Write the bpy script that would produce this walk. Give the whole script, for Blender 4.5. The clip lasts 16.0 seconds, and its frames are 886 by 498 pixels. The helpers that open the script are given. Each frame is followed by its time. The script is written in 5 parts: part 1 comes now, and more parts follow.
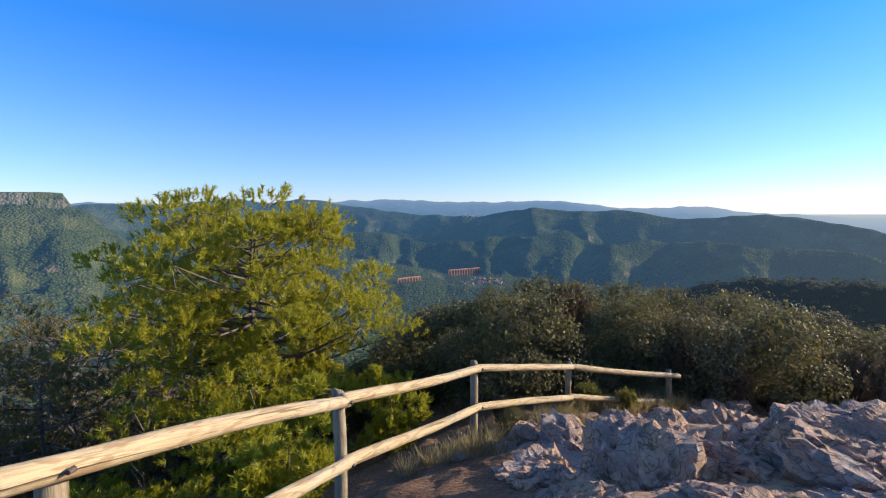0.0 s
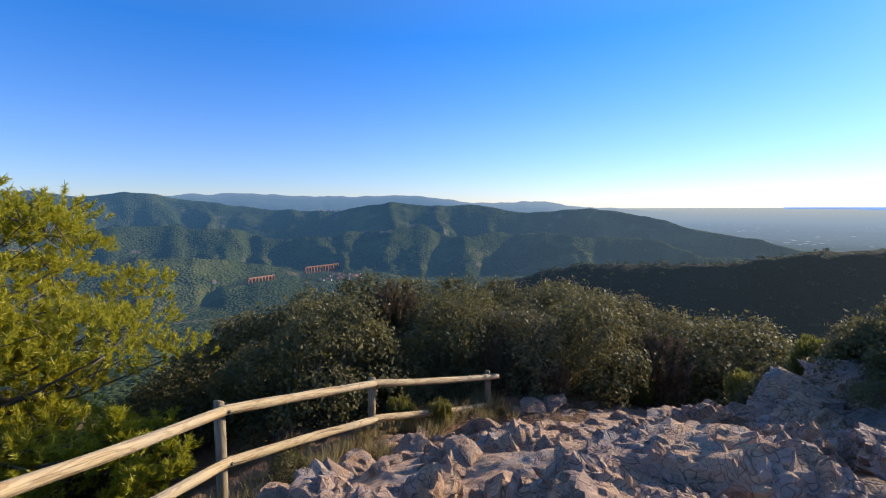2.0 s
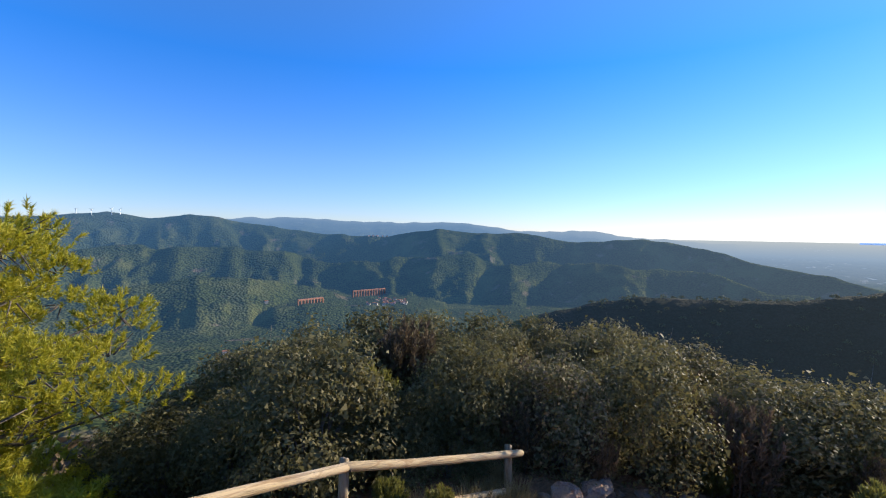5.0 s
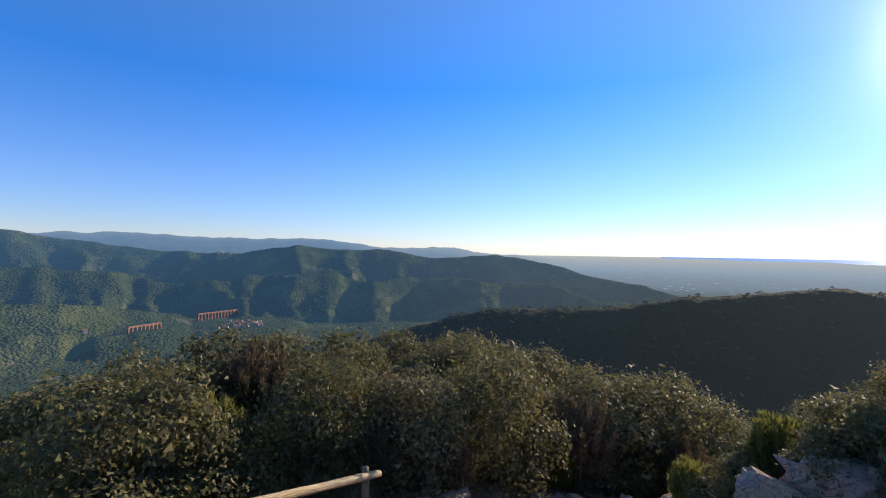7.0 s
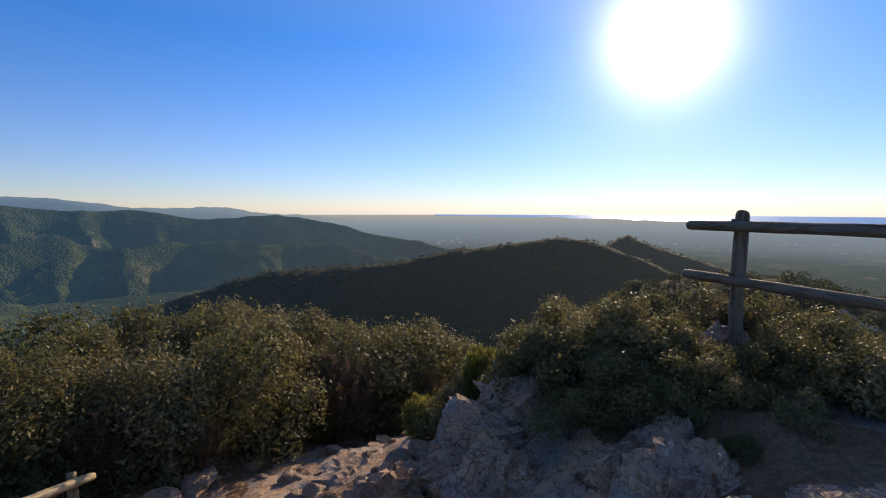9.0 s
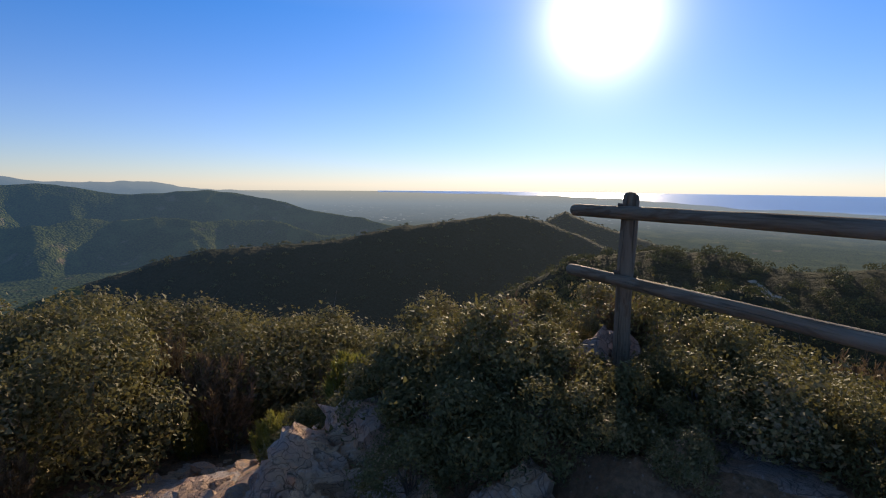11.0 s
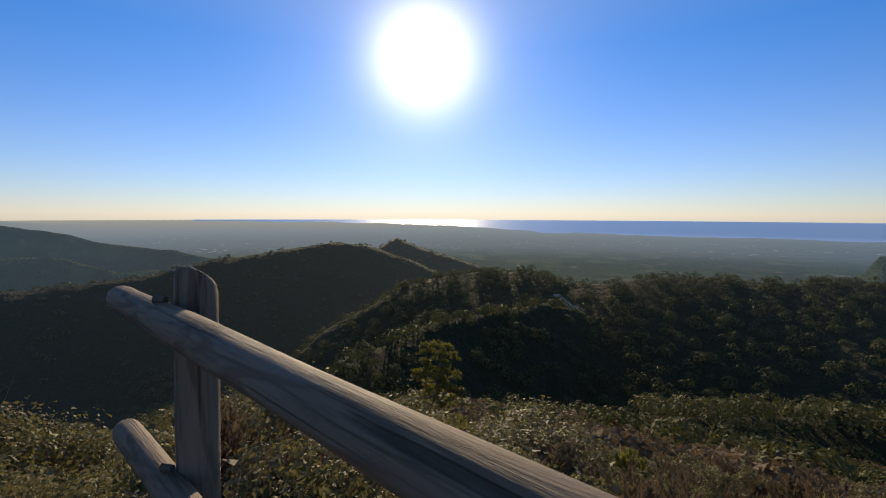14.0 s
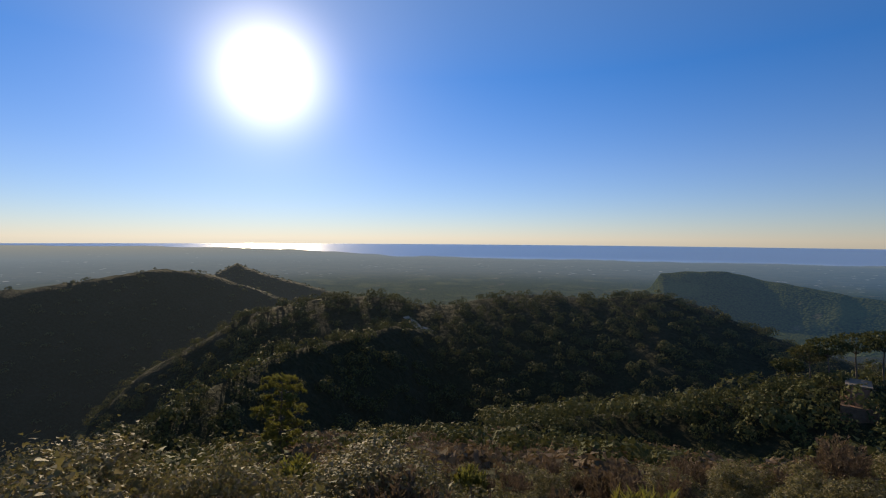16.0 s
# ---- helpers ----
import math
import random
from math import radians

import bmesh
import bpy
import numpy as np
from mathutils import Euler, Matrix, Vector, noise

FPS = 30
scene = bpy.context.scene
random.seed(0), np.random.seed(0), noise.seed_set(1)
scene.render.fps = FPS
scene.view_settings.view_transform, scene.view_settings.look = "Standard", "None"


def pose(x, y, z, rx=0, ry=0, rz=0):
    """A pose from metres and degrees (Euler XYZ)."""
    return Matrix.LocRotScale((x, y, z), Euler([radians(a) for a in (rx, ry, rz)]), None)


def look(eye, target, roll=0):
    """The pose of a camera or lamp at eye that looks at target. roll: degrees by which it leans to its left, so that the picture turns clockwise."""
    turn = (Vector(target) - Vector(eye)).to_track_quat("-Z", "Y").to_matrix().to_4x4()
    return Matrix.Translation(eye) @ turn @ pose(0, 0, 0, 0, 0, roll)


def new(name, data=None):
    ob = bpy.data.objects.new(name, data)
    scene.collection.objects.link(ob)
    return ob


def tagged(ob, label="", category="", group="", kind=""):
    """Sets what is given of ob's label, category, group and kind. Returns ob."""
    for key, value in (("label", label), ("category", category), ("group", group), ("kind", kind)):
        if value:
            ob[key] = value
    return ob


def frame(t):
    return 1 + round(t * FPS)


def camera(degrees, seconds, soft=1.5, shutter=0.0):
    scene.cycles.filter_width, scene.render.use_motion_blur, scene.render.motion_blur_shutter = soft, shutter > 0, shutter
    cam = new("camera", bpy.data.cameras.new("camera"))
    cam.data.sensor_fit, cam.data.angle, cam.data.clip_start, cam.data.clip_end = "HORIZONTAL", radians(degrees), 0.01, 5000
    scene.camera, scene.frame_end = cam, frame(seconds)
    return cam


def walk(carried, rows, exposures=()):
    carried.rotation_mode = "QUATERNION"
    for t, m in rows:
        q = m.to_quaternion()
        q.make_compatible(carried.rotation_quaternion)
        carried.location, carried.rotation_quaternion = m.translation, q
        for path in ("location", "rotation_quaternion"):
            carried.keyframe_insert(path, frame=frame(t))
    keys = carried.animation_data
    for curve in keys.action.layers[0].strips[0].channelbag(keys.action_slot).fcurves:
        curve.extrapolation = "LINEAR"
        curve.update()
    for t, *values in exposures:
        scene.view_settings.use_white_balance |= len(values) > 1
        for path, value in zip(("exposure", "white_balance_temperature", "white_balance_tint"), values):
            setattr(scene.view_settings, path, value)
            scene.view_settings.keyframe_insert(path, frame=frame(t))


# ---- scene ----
cam = camera(86.6, 16.0, soft=1.1)
PATH = [
    (0, (0.133, 0.055, 1.627), (0.1, 2.048, 1.462), -0.5),
    (0.5, (0.375, 0.407, 1.569), (0.597, 2.388, 1.407), -0.4),
    (1, (0.594, 0.66, 1.607), (1.021, 2.606, 1.43), -0.5),
    (1.5, (0.895, 0.874, 1.585), (1.447, 2.785, 1.378), -0.5),
    (2, (1.261, 1.29, 1.512), (1.814, 3.202, 1.319), -0.5),
    (2.5, (1.418, 1.629, 1.626), (1.888, 3.564, 1.436), -0.4),
    (3, (1.638, 1.895, 1.66), (2.049, 3.844, 1.482), -0.1),
    (5.5, (2.213, 2.847, 1.437), (2.576, 4.813, 1.392), 0.6),
    (6, (2.261, 2.912, 1.408), (2.765, 4.848, 1.394), 0.6),
    (6.5, (2.281, 2.926, 1.398), (2.975, 4.802, 1.396), 0.6),
    (7, (2.312, 2.919, 1.4), (3.222, 4.7, 1.398), 0.6),
    (7.5, (2.324, 2.905, 1.413), (3.418, 4.579, 1.392), 0.5),
    (8, (2.369, 2.827, 1.409), (3.631, 4.378, 1.374), 0.4),
    (8.5, (2.51, 2.762, 1.443), (3.93, 4.17, 1.397), 0.4),
    (9, (2.736, 2.651, 1.419), (4.327, 3.85, 1.249), 0.1),
    (11.5, (4.439, 2.526, 1.472), (6.215, 3.397, 1.178), 0.6),
    (12, (4.959, 2.531, 1.65), (6.829, 3.175, 1.351), 0.3),
    (12.5, (5.323, 2.475, 1.663), (7.232, 3.01, 1.397), 0.2),
    (13, (5.681, 2.315, 1.608), (7.616, 2.766, 1.379), 0.2),
    (13.5, (5.963, 2.226, 1.542), (7.909, 2.64, 1.343), 0.3),
    (14, (6.113, 2.165, 1.548), (8.076, 2.514, 1.4), 0.2),
    (14.5, (6.157, 2.093, 1.565), (8.139, 2.34, 1.454), 0.5),
    (15, (6.2, 1.979, 1.604), (8.197, 2.062, 1.53), 0.5),
    (15.5, (6.18, 1.989, 1.625), (8.176, 1.884, 1.57), 0.4),
    (16, (6.148, 1.946, 1.65), (8.128, 1.667, 1.606), 0.4),
]
walk(cam, [(t, look(eye, target, roll)) for t, eye, target, roll in PATH],
     exposures=[(0.0, 0.68, 6700, 8), (2.0, 0.50, 6800, 8), (5.5, 0.62, 6600, 8), (9.0, 0.10, 7900, 11), (12.5, 0.0, 8100, 10), (16.0, -0.30, 8300, 9)])

# ---------------------------------------------------------------- world and sun
SKY = 0.20
SUN_AZ, SUN_EL = 77.6, 17.9          # degrees clockwise from +y, degrees up
SUN_DIR = Vector((math.sin(radians(SUN_AZ)) * math.cos(radians(SUN_EL)),
                  math.cos(radians(SUN_AZ)) * math.cos(radians(SUN_EL)), math.sin(radians(SUN_EL))))

world = bpy.data.worlds.new("world")
scene.world = world
world.use_nodes = True
wt = world.node_tree
wt.nodes.clear()


def wnode(kind, **inputs):
    n = wt.nodes.new(kind)
    for k, v in inputs.items():
        n.inputs[int(k[1:])].default_value = v
    return n


sky = wt.nodes.new("ShaderNodeTexSky")
sky.sky_type = "NISHITA"
sky.sun_disc = False
sky.sun_elevation = radians(SUN_EL)
sky.sun_rotation = radians(SUN_AZ)
sky.altitude = 600
sky.air_density, sky.dust_density, sky.ozone_density = 1.0, 0.0, 3.0
# the deep blue of a dry winter sky, paler towards the horizon
tex = wt.nodes.new("ShaderNodeTexCoord")
split = wt.nodes.new("ShaderNodeSeparateXYZ")
wt.links.new(tex.outputs["Generated"], split.inputs[0])
tint = wt.nodes.new("ShaderNodeValToRGB")
for el, (at, col) in zip([tint.color_ramp.elements[0], tint.color_ramp.elements[1], tint.color_ramp.elements.new(0.14), tint.color_ramp.elements.new(0.32)],
                         [(0.0, (0.42, 0.46, 0.70, 1)), (0.6, (0.06, 0.46, 0.98, 1)), (0.14, (0.33, 0.465, 0.79, 1)), (0.32, (0.12, 0.45, 0.90, 1))]):
    el.position, el.color = at, col
wt.links.new(split.outputs["Z"], tint.inputs[0])
blue = wt.nodes.new("ShaderNodeMix")
blue.data_type, blue.blend_type = "RGBA", "MULTIPLY"
blue.inputs["Factor"].default_value = 1.0
wt.links.new(sky.outputs[0], blue.inputs[6])
wt.links.new(tint.outputs[0], blue.inputs[7])
bg = wnode("ShaderNodeBackground", i1=SKY)
wt.links.new(blue.outputs[2], bg.inputs[0])
# bright aureole of haze round the sun's disc
dot = wt.nodes.new("ShaderNodeVectorMath")
dot.operation = "DOT_PRODUCT"
dot.inputs[1].default_value = SUN_DIR
wt.links.new(tex.outputs["Generated"], dot.inputs[0])
clampd = wnode("ShaderNodeMath", i1=0.0)
clampd.operation = "MAXIMUM"
wt.links.new(dot.outputs["Value"], clampd.inputs[0])
shader = bg
for power, strength, tint in ((2500.0, 30.0, (1, 0.97, 0.92, 1)), (260.0, 1.7, (1, 0.98, 0.94, 1)), (42.0, 0.24, (1, 0.98, 0.94, 1)), (8.0, 0.07, (1, 0.95, 0.86, 1))):
    p = wnode("ShaderNodeMath", i1=power)
    p.operation = "POWER"
    wt.links.new(clampd.outputs[0], p.inputs[0])
    m = wnode("ShaderNodeMath", i1=strength)
    m.operation = "MULTIPLY"
    wt.links.new(p.outputs[0], m.inputs[0])
    b = wnode("ShaderNodeBackground", i0=tint)
    wt.links.new(m.outputs[0], b.inputs[1])
    add = wt.nodes.new("ShaderNodeAddShader")
    wt.links.new(shader.outputs[0], add.inputs[0])
    wt.links.new(b.outputs[0], add.inputs[1])
    shader = add
wout = wt.nodes.new("ShaderNodeOutputWorld")
wt.links.new(shader.outputs[0], wout.inputs[0])

sun = new("sun", bpy.data.lights.new("sun", "SUN"))
sun.data.energy, sun.data.angle, sun.data.color = 5.0, radians(0.5), (1.0, 0.87, 0.68)
sun.matrix_world = look(SUN_DIR * 100, (0, 0, 0))


# ---------------------------------------------------------------- materials
class Mat:
    """A small builder round one node material."""

    def __init__(self, name, rough=0.8, metal=0.0, spec=0.3):
        self.m = bpy.data.materials.new(name)
        self.m.use_nodes = True
        self.t = self.m.node_tree
        self.p = self.t.nodes["Principled BSDF"]
        self.out = self.t.nodes["Material Output"]
        self.p.inputs["Roughness"].default_value = rough
        self.p.inputs["Metallic"].default_value = metal
        self.p.inputs["Specular IOR Level"].default_value = spec
        self.co = self.t.nodes.new("ShaderNodeTexCoord").outputs["Object"]
        self.geo = self.t.nodes.new("ShaderNodeNewGeometry")

    def link(self, a, b):
        self.t.links.new(a, b)

    def scaled(self, sx, sy, sz, src=None):
        n = self.t.nodes.new("ShaderNodeMapping")
        n.inputs["Scale"].default_value = (sx, sy, sz)
        self.link(src or self.co, n.inputs["Vector"])
        return n.outputs[0]

    def noise(self, scale, detail=4, rough=0.55, src=None, distort=0.0):
        n = self.t.nodes.new("ShaderNodeTexNoise")
        n.inputs["Scale"].default_value, n.inputs["Detail"].default_value = scale, detail
        n.inputs["Roughness"].default_value, n.inputs["Distortion"].default_value = rough, distort
        self.link(src or self.co, n.inputs["Vector"])
        return n.outputs["Fac"]

    def voronoi(self, scale, feature="F1", src=None, out="Distance"):
        n = self.t.nodes.new("ShaderNodeTexVoronoi")
        n.feature = feature
        n.inputs["Scale"].default_value = scale
        self.link(src or self.co, n.inputs["Vector"])
        return n.outputs[out]

    def ramp(self, fac, stops):
        n = self.t.nodes.new("ShaderNodeValToRGB")
        el = n.color_ramp.elements
        while len(el) < len(stops):
            el.new(0.5)
        for e, (pos, col) in zip(el, stops):
            e.position, e.color = pos, (*col, 1) if len(col) == 3 else col
        self.link(fac, n.inputs[0])
        return n.outputs[0]

    def step(self, fac, lo, hi, a=0.0, b=1.0):
        n = self.t.nodes.new("ShaderNodeMapRange")
        for k, v in zip((1, 2, 3, 4), (lo, hi, a, b)):
            n.inputs[k].default_value = v
        self.link(fac, n.inputs[0])
        return n.outputs[0]

    def math(self, op, a, b):
        n = self.t.nodes.new("ShaderNodeMath")
        n.operation = op
        for i, v in enumerate((a, b)):
            if isinstance(v, (int, float)):
                n.inputs[i].default_value = v
            else:
                self.link(v, n.inputs[i])
        return n.outputs[0]

    def mix(self, fac, a, b, how="MIX"):
        n = self.t.nodes.new("ShaderNodeMix")
        n.data_type, n.blend_type = "RGBA", how
        if isinstance(fac, (int, float)):
            n.inputs["Factor"].default_value = fac
        else:
            self.link(fac, n.inputs["Factor"])
        for sock, v in ((n.inputs[6], a), (n.inputs[7], b)):
            if isinstance(v, tuple):
                sock.default_value = (*v, 1)
            else:
                self.link(v, sock)
        return n.outputs[2]

    def colour(self, c):
        if isinstance(c, tuple):
            self.p.inputs["Base Color"].default_value = (*c, 1)
        else:
            self.link(c, self.p.inputs["Base Color"])
        return self

    def bump(self, height, strength=0.5, dist=0.02):
        n = self.t.nodes.new("ShaderNodeBump")
        n.inputs["Strength"].default_value, n.inputs["Distance"].default_value = strength, dist
        self.link(height, n.inputs["Height"])
        self.link(n.outputs[0], self.p.inputs["Normal"])
        return self

    def island(self):
        return self.geo.outputs["Random Per Island"]

    def object_random(self):
        return self.t.nodes.new("ShaderNodeObjectInfo").outputs["Random"]

    def see_through(self, colour, amount):
        """Light that passes through a leaf."""
        tr = self.t.nodes.new("ShaderNodeBsdfTranslucent")
        mixer = self.t.nodes.new("ShaderNodeMixShader")
        mixer.inputs[0].default_value = amount
        if isinstance(colour, tuple):
            tr.inputs[0].default_value = (*colour, 1)
        else:
            self.link(colour, tr.inputs[0])
        self.link(self.p.outputs[0], mixer.inputs[1])
        self.link(tr.outputs[0], mixer.inputs[2])
        self.link(mixer.outputs[0], self.out.inputs[0])
        return self


def paint_haze(m):
    """Haze on things hundreds of metres from the lookout, painted as emission, bluer away from the sun."""
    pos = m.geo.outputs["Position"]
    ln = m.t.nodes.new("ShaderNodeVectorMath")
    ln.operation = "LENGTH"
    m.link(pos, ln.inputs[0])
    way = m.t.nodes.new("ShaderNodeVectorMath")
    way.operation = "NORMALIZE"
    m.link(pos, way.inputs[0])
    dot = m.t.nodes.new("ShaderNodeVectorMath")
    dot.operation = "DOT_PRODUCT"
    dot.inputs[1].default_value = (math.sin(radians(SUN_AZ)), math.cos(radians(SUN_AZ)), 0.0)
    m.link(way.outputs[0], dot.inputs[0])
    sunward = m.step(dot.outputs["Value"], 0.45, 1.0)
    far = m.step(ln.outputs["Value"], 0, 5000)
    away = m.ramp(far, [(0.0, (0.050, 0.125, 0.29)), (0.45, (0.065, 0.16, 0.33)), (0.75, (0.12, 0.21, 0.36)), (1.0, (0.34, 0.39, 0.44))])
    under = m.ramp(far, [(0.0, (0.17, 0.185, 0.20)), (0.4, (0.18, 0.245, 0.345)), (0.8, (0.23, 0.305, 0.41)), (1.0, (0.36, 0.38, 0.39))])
    # the surface itself glows in the haze colour, more with distance
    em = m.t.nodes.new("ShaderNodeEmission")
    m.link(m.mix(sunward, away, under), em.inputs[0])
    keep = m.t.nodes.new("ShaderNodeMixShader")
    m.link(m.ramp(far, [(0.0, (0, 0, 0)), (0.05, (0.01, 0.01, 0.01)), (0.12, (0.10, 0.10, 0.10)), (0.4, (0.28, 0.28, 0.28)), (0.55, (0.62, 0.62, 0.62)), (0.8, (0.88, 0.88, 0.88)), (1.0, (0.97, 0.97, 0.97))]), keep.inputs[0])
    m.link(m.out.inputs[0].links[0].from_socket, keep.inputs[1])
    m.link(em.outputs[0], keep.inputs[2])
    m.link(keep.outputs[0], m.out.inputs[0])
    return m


def leaf_material(name, stops, through_col, amount=0.4, rough=0.5, big=0.35, spec=0.35, hazy=False):
    m = Mat(name, rough, spec=spec)
    f = m.math("ADD", m.math("MULTIPLY", m.island(), 1 - big), m.math("MULTIPLY", m.noise(1.3, 2), big))
    f = m.math("ADD", m.math("MULTIPLY", m.object_random(), 0.42), m.math("MULTIPLY", f, 0.68))
    col = m.ramp(f, stops)
    m.colour(col)
    m.see_through(m.mix(0.5, col, through_col), amount)
    return (paint_haze(m) if hazy else m).m


M_HOLM = leaf_material("evergreen leaves", [(0.1, (0.060, 0.058, 0.026)), (0.45, (0.112, 0.100, 0.044)), (0.7, (0.172, 0.145, 0.066)), (0.92, (0.27, 0.20, 0.12))], (0.28, 0.24, 0.07), 0.27, 0.6, spec=0.16)
M_HEATH = leaf_material("heath sprays", [(0.1, (0.070, 0.052, 0.034)), (0.45, (0.120, 0.090, 0.055)), (0.7, (0.165, 0.115, 0.076)), (0.95, (0.22, 0.150, 0.105))], (0.26, 0.18, 0.10), 0.20, 0.8, spec=0.08)
M_OLIVE = leaf_material("olive-brown needles", [(0.1, (0.085, 0.075, 0.026)), (0.5, (0.16, 0.13, 0.045)), (0.95, (0.25, 0.185, 0.075))], (0.34, 0.28, 0.07), 0.32, 0.65, spec=0.1)
M_BRIGHT = leaf_material("yellow-green sprays", [(0.1, (0.085, 0.085, 0.024)), (0.5, (0.14, 0.135, 0.035)), (0.95, (0.21, 0.18, 0.055))], (0.36, 0.34, 0.06), 0.34, 0.55)
M_NEEDLE = leaf_material("pine needles", [(0.05, (0.10, 0.11, 0.014)), (0.45, (0.25, 0.245, 0.020)), (0.75, (0.38, 0.34, 0.030)), (0.95, (0.46, 0.38, 0.06))], (0.62, 0.56, 0.03), 0.42, 0.5)
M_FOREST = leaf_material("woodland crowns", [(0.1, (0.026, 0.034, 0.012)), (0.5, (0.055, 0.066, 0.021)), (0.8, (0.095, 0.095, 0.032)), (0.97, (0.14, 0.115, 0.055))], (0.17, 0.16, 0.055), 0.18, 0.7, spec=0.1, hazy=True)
M_GRASS = leaf_material("dry grass", [(0.1, (0.13, 0.10, 0.045)), (0.5, (0.24, 0.18, 0.085)), (0.95, (0.34, 0.27, 0.14))], (0.4, 0.32, 0.15), 0.35, 0.7)


def bark_material(name, a, b, scale=1.0):
    m = Mat(name, 0.9, spec=0.15)
    n = m.noise(16 * scale, 6, 0.7)
    m.colour(m.ramp(n, [(0.25, a), (0.7, b)]))
    return m.bump(n, 0.8, 0.02).m


M_BARK = bark_material("grey-brown bark", (0.055, 0.042, 0.032), (0.19, 0.155, 0.125))
M_TWIG = bark_material("dry twigs", (0.09, 0.07, 0.055), (0.21, 0.175, 0.15), 3)


def wood_material(name, tint):
    """Weathered peeled logs; the log lies along its own x axis."""
    m = Mat(name, 0.75, spec=0.25)
    grain = m.noise(9, 7, 0.65, m.scaled(0.35, 7, 7), 1.2)
    rings = m.noise(2.2, 3, 0.5, m.scaled(1.0, 5, 5), 2.5)
    knots = m.voronoi(1.7, src=m.scaled(1.0, 2.2, 2.2))
    col = m.ramp(grain, [(0.30, tuple(c * 0.40 for c in tint)), (0.5, tint), (0.75, tuple(min(1, c * 1.22) for c in tint))])
    col = m.mix(m.step(rings, 0.50, 0.60, 0.0, 0.75), col, tuple(c * f for c, f in zip(tint, (0.62, 0.52, 0.45))))
    col = m.mix(m.step(knots, 0.05, 0.13, 0.85, 0.0), col, (0.09, 0.05, 0.025))
    col = m.mix(m.step(m.noise(0.8, 3), 0.5, 0.75, 0.0, 0.35), col, (0.36, 0.34, 0.31))
    m.colour(col)
    cracks = m.step(m.noise(5, 3, 0.5, m.scaled(0.12, 9, 9), 0.6), 0.345, 0.40, 0.0, 1.0)
    col = m.mix(m.math("MULTIPLY", m.math("SUBTRACT", 1.0, cracks), 0.75), col, tuple(c * 0.25 for c in tint))
    m.colour(col)
    return m.bump(m.math("ADD", m.math("MULTIPLY", grain, 0.5), cracks), 0.8, 0.009).m


M_WOOD = wood_material("weathered pine log", (0.46, 0.34, 0.195))
M_POST = wood_material("grey weathered post", (0.29, 0.225, 0.145))
# weathered log with the backlit fence's shade put into a darker tint
M_WOOD_SHADED = wood_material("weathered log, shaded tint", (0.17, 0.127, 0.09))


def rock_material():
    m = Mat("red and grey rock", 0.85, spec=0.25)
    big = m.noise(0.8, 5, 0.6, None, 0.6)
    mid = m.noise(7, 8, 0.7, None, 1.2)
    fine = m.noise(38, 6, 0.75)
    col = m.ramp(big, [(0.30, (0.22, 0.165, 0.145)), (0.43, (0.37, 0.245, 0.19)), (0.55, (0.54, 0.33, 0.20)), (0.68, (0.37, 0.27, 0.23))])
    col = m.mix(m.step(m.noise(2.2, 6, 0.65, None, 0.5), 0.50, 0.60, 0.0, 0.7), col, (0.30, 0.27, 0.26))
    col = m.mix(m.step(m.noise(9, 5, 0.7), 0.61, 0.67, 0.0, 0.55), col, (0.56, 0.51, 0.46))
    col = m.mix(m.step(mid, 0.36, 0.46, 0.6, 0.0), col, (0.075, 0.055, 0.05))
    warp = m.t.nodes.new("ShaderNodeVectorMath")
    warp.operation = "ADD"
    drift = m.t.nodes.new("ShaderNodeTexNoise")
    drift.inputs["Scale"].default_value = 3.0
    m.link(m.co, drift.inputs["Vector"])
    m.link(m.co, warp.inputs[0])
    m.link(drift.outputs["Color"], warp.inputs[1])
    crack = m.step(m.voronoi(4.5, "DISTANCE_TO_EDGE", m.scaled(1, 1, 2.6, warp.outputs[0])), 0.0, 0.05)
    crack2 = m.step(m.voronoi(15, "DISTANCE_TO_EDGE", m.scaled(1, 1, 2.0, warp.outputs[0])), 0.0, 0.06)
    lines = m.math("MULTIPLY", crack, m.step(crack2, 0.0, 1.0, 0.55, 1.0))
    col = m.mix(m.step(lines, 0.0, 0.8, 0.7, 0.0), col, (0.045, 0.034, 0.03))
    col = m.mix(m.step(fine, 0.34, 0.48, 0.5, 0.0), col, (0.12, 0.088, 0.076))
    m.colour(col)
    h = m.math("ADD", m.math("MULTIPLY", mid, 1.1), m.math("MULTIPLY", fine, 0.4))
    h = m.math("ADD", h, m.math("MULTIPLY", lines, 0.45))
    return m.bump(h, 0.7, 0.035).m


M_ROCK = rock_material()


def soil_material():
    m = Mat("stony reddish soil", 0.95, spec=0.15)
    a = m.noise(1.1, 6, 0.6)
    b = m.noise(22, 6, 0.7)
    stones = m.voronoi(17, src=m.scaled(1, 1.7, 1))
    col = m.ramp(a, [(0.3, (0.11, 0.062, 0.036)), (0.5, (0.25, 0.135, 0.08)), (0.68, (0.31, 0.19, 0.12))])
    col = m.mix(m.step(b, 0.4, 0.62, 0.6, 0.0), col, (0.07, 0.052, 0.036))
    col = m.mix(m.step(stones, 0.12, 0.2, 0.55, 0.0), col, (0.30, 0.235, 0.20))
    m.colour(col)
    return m.bump(m.math("SUBTRACT", b, m.math("MULTIPLY", stones, 0.8)), 0.9, 0.03).m


M_SOIL = soil_material()


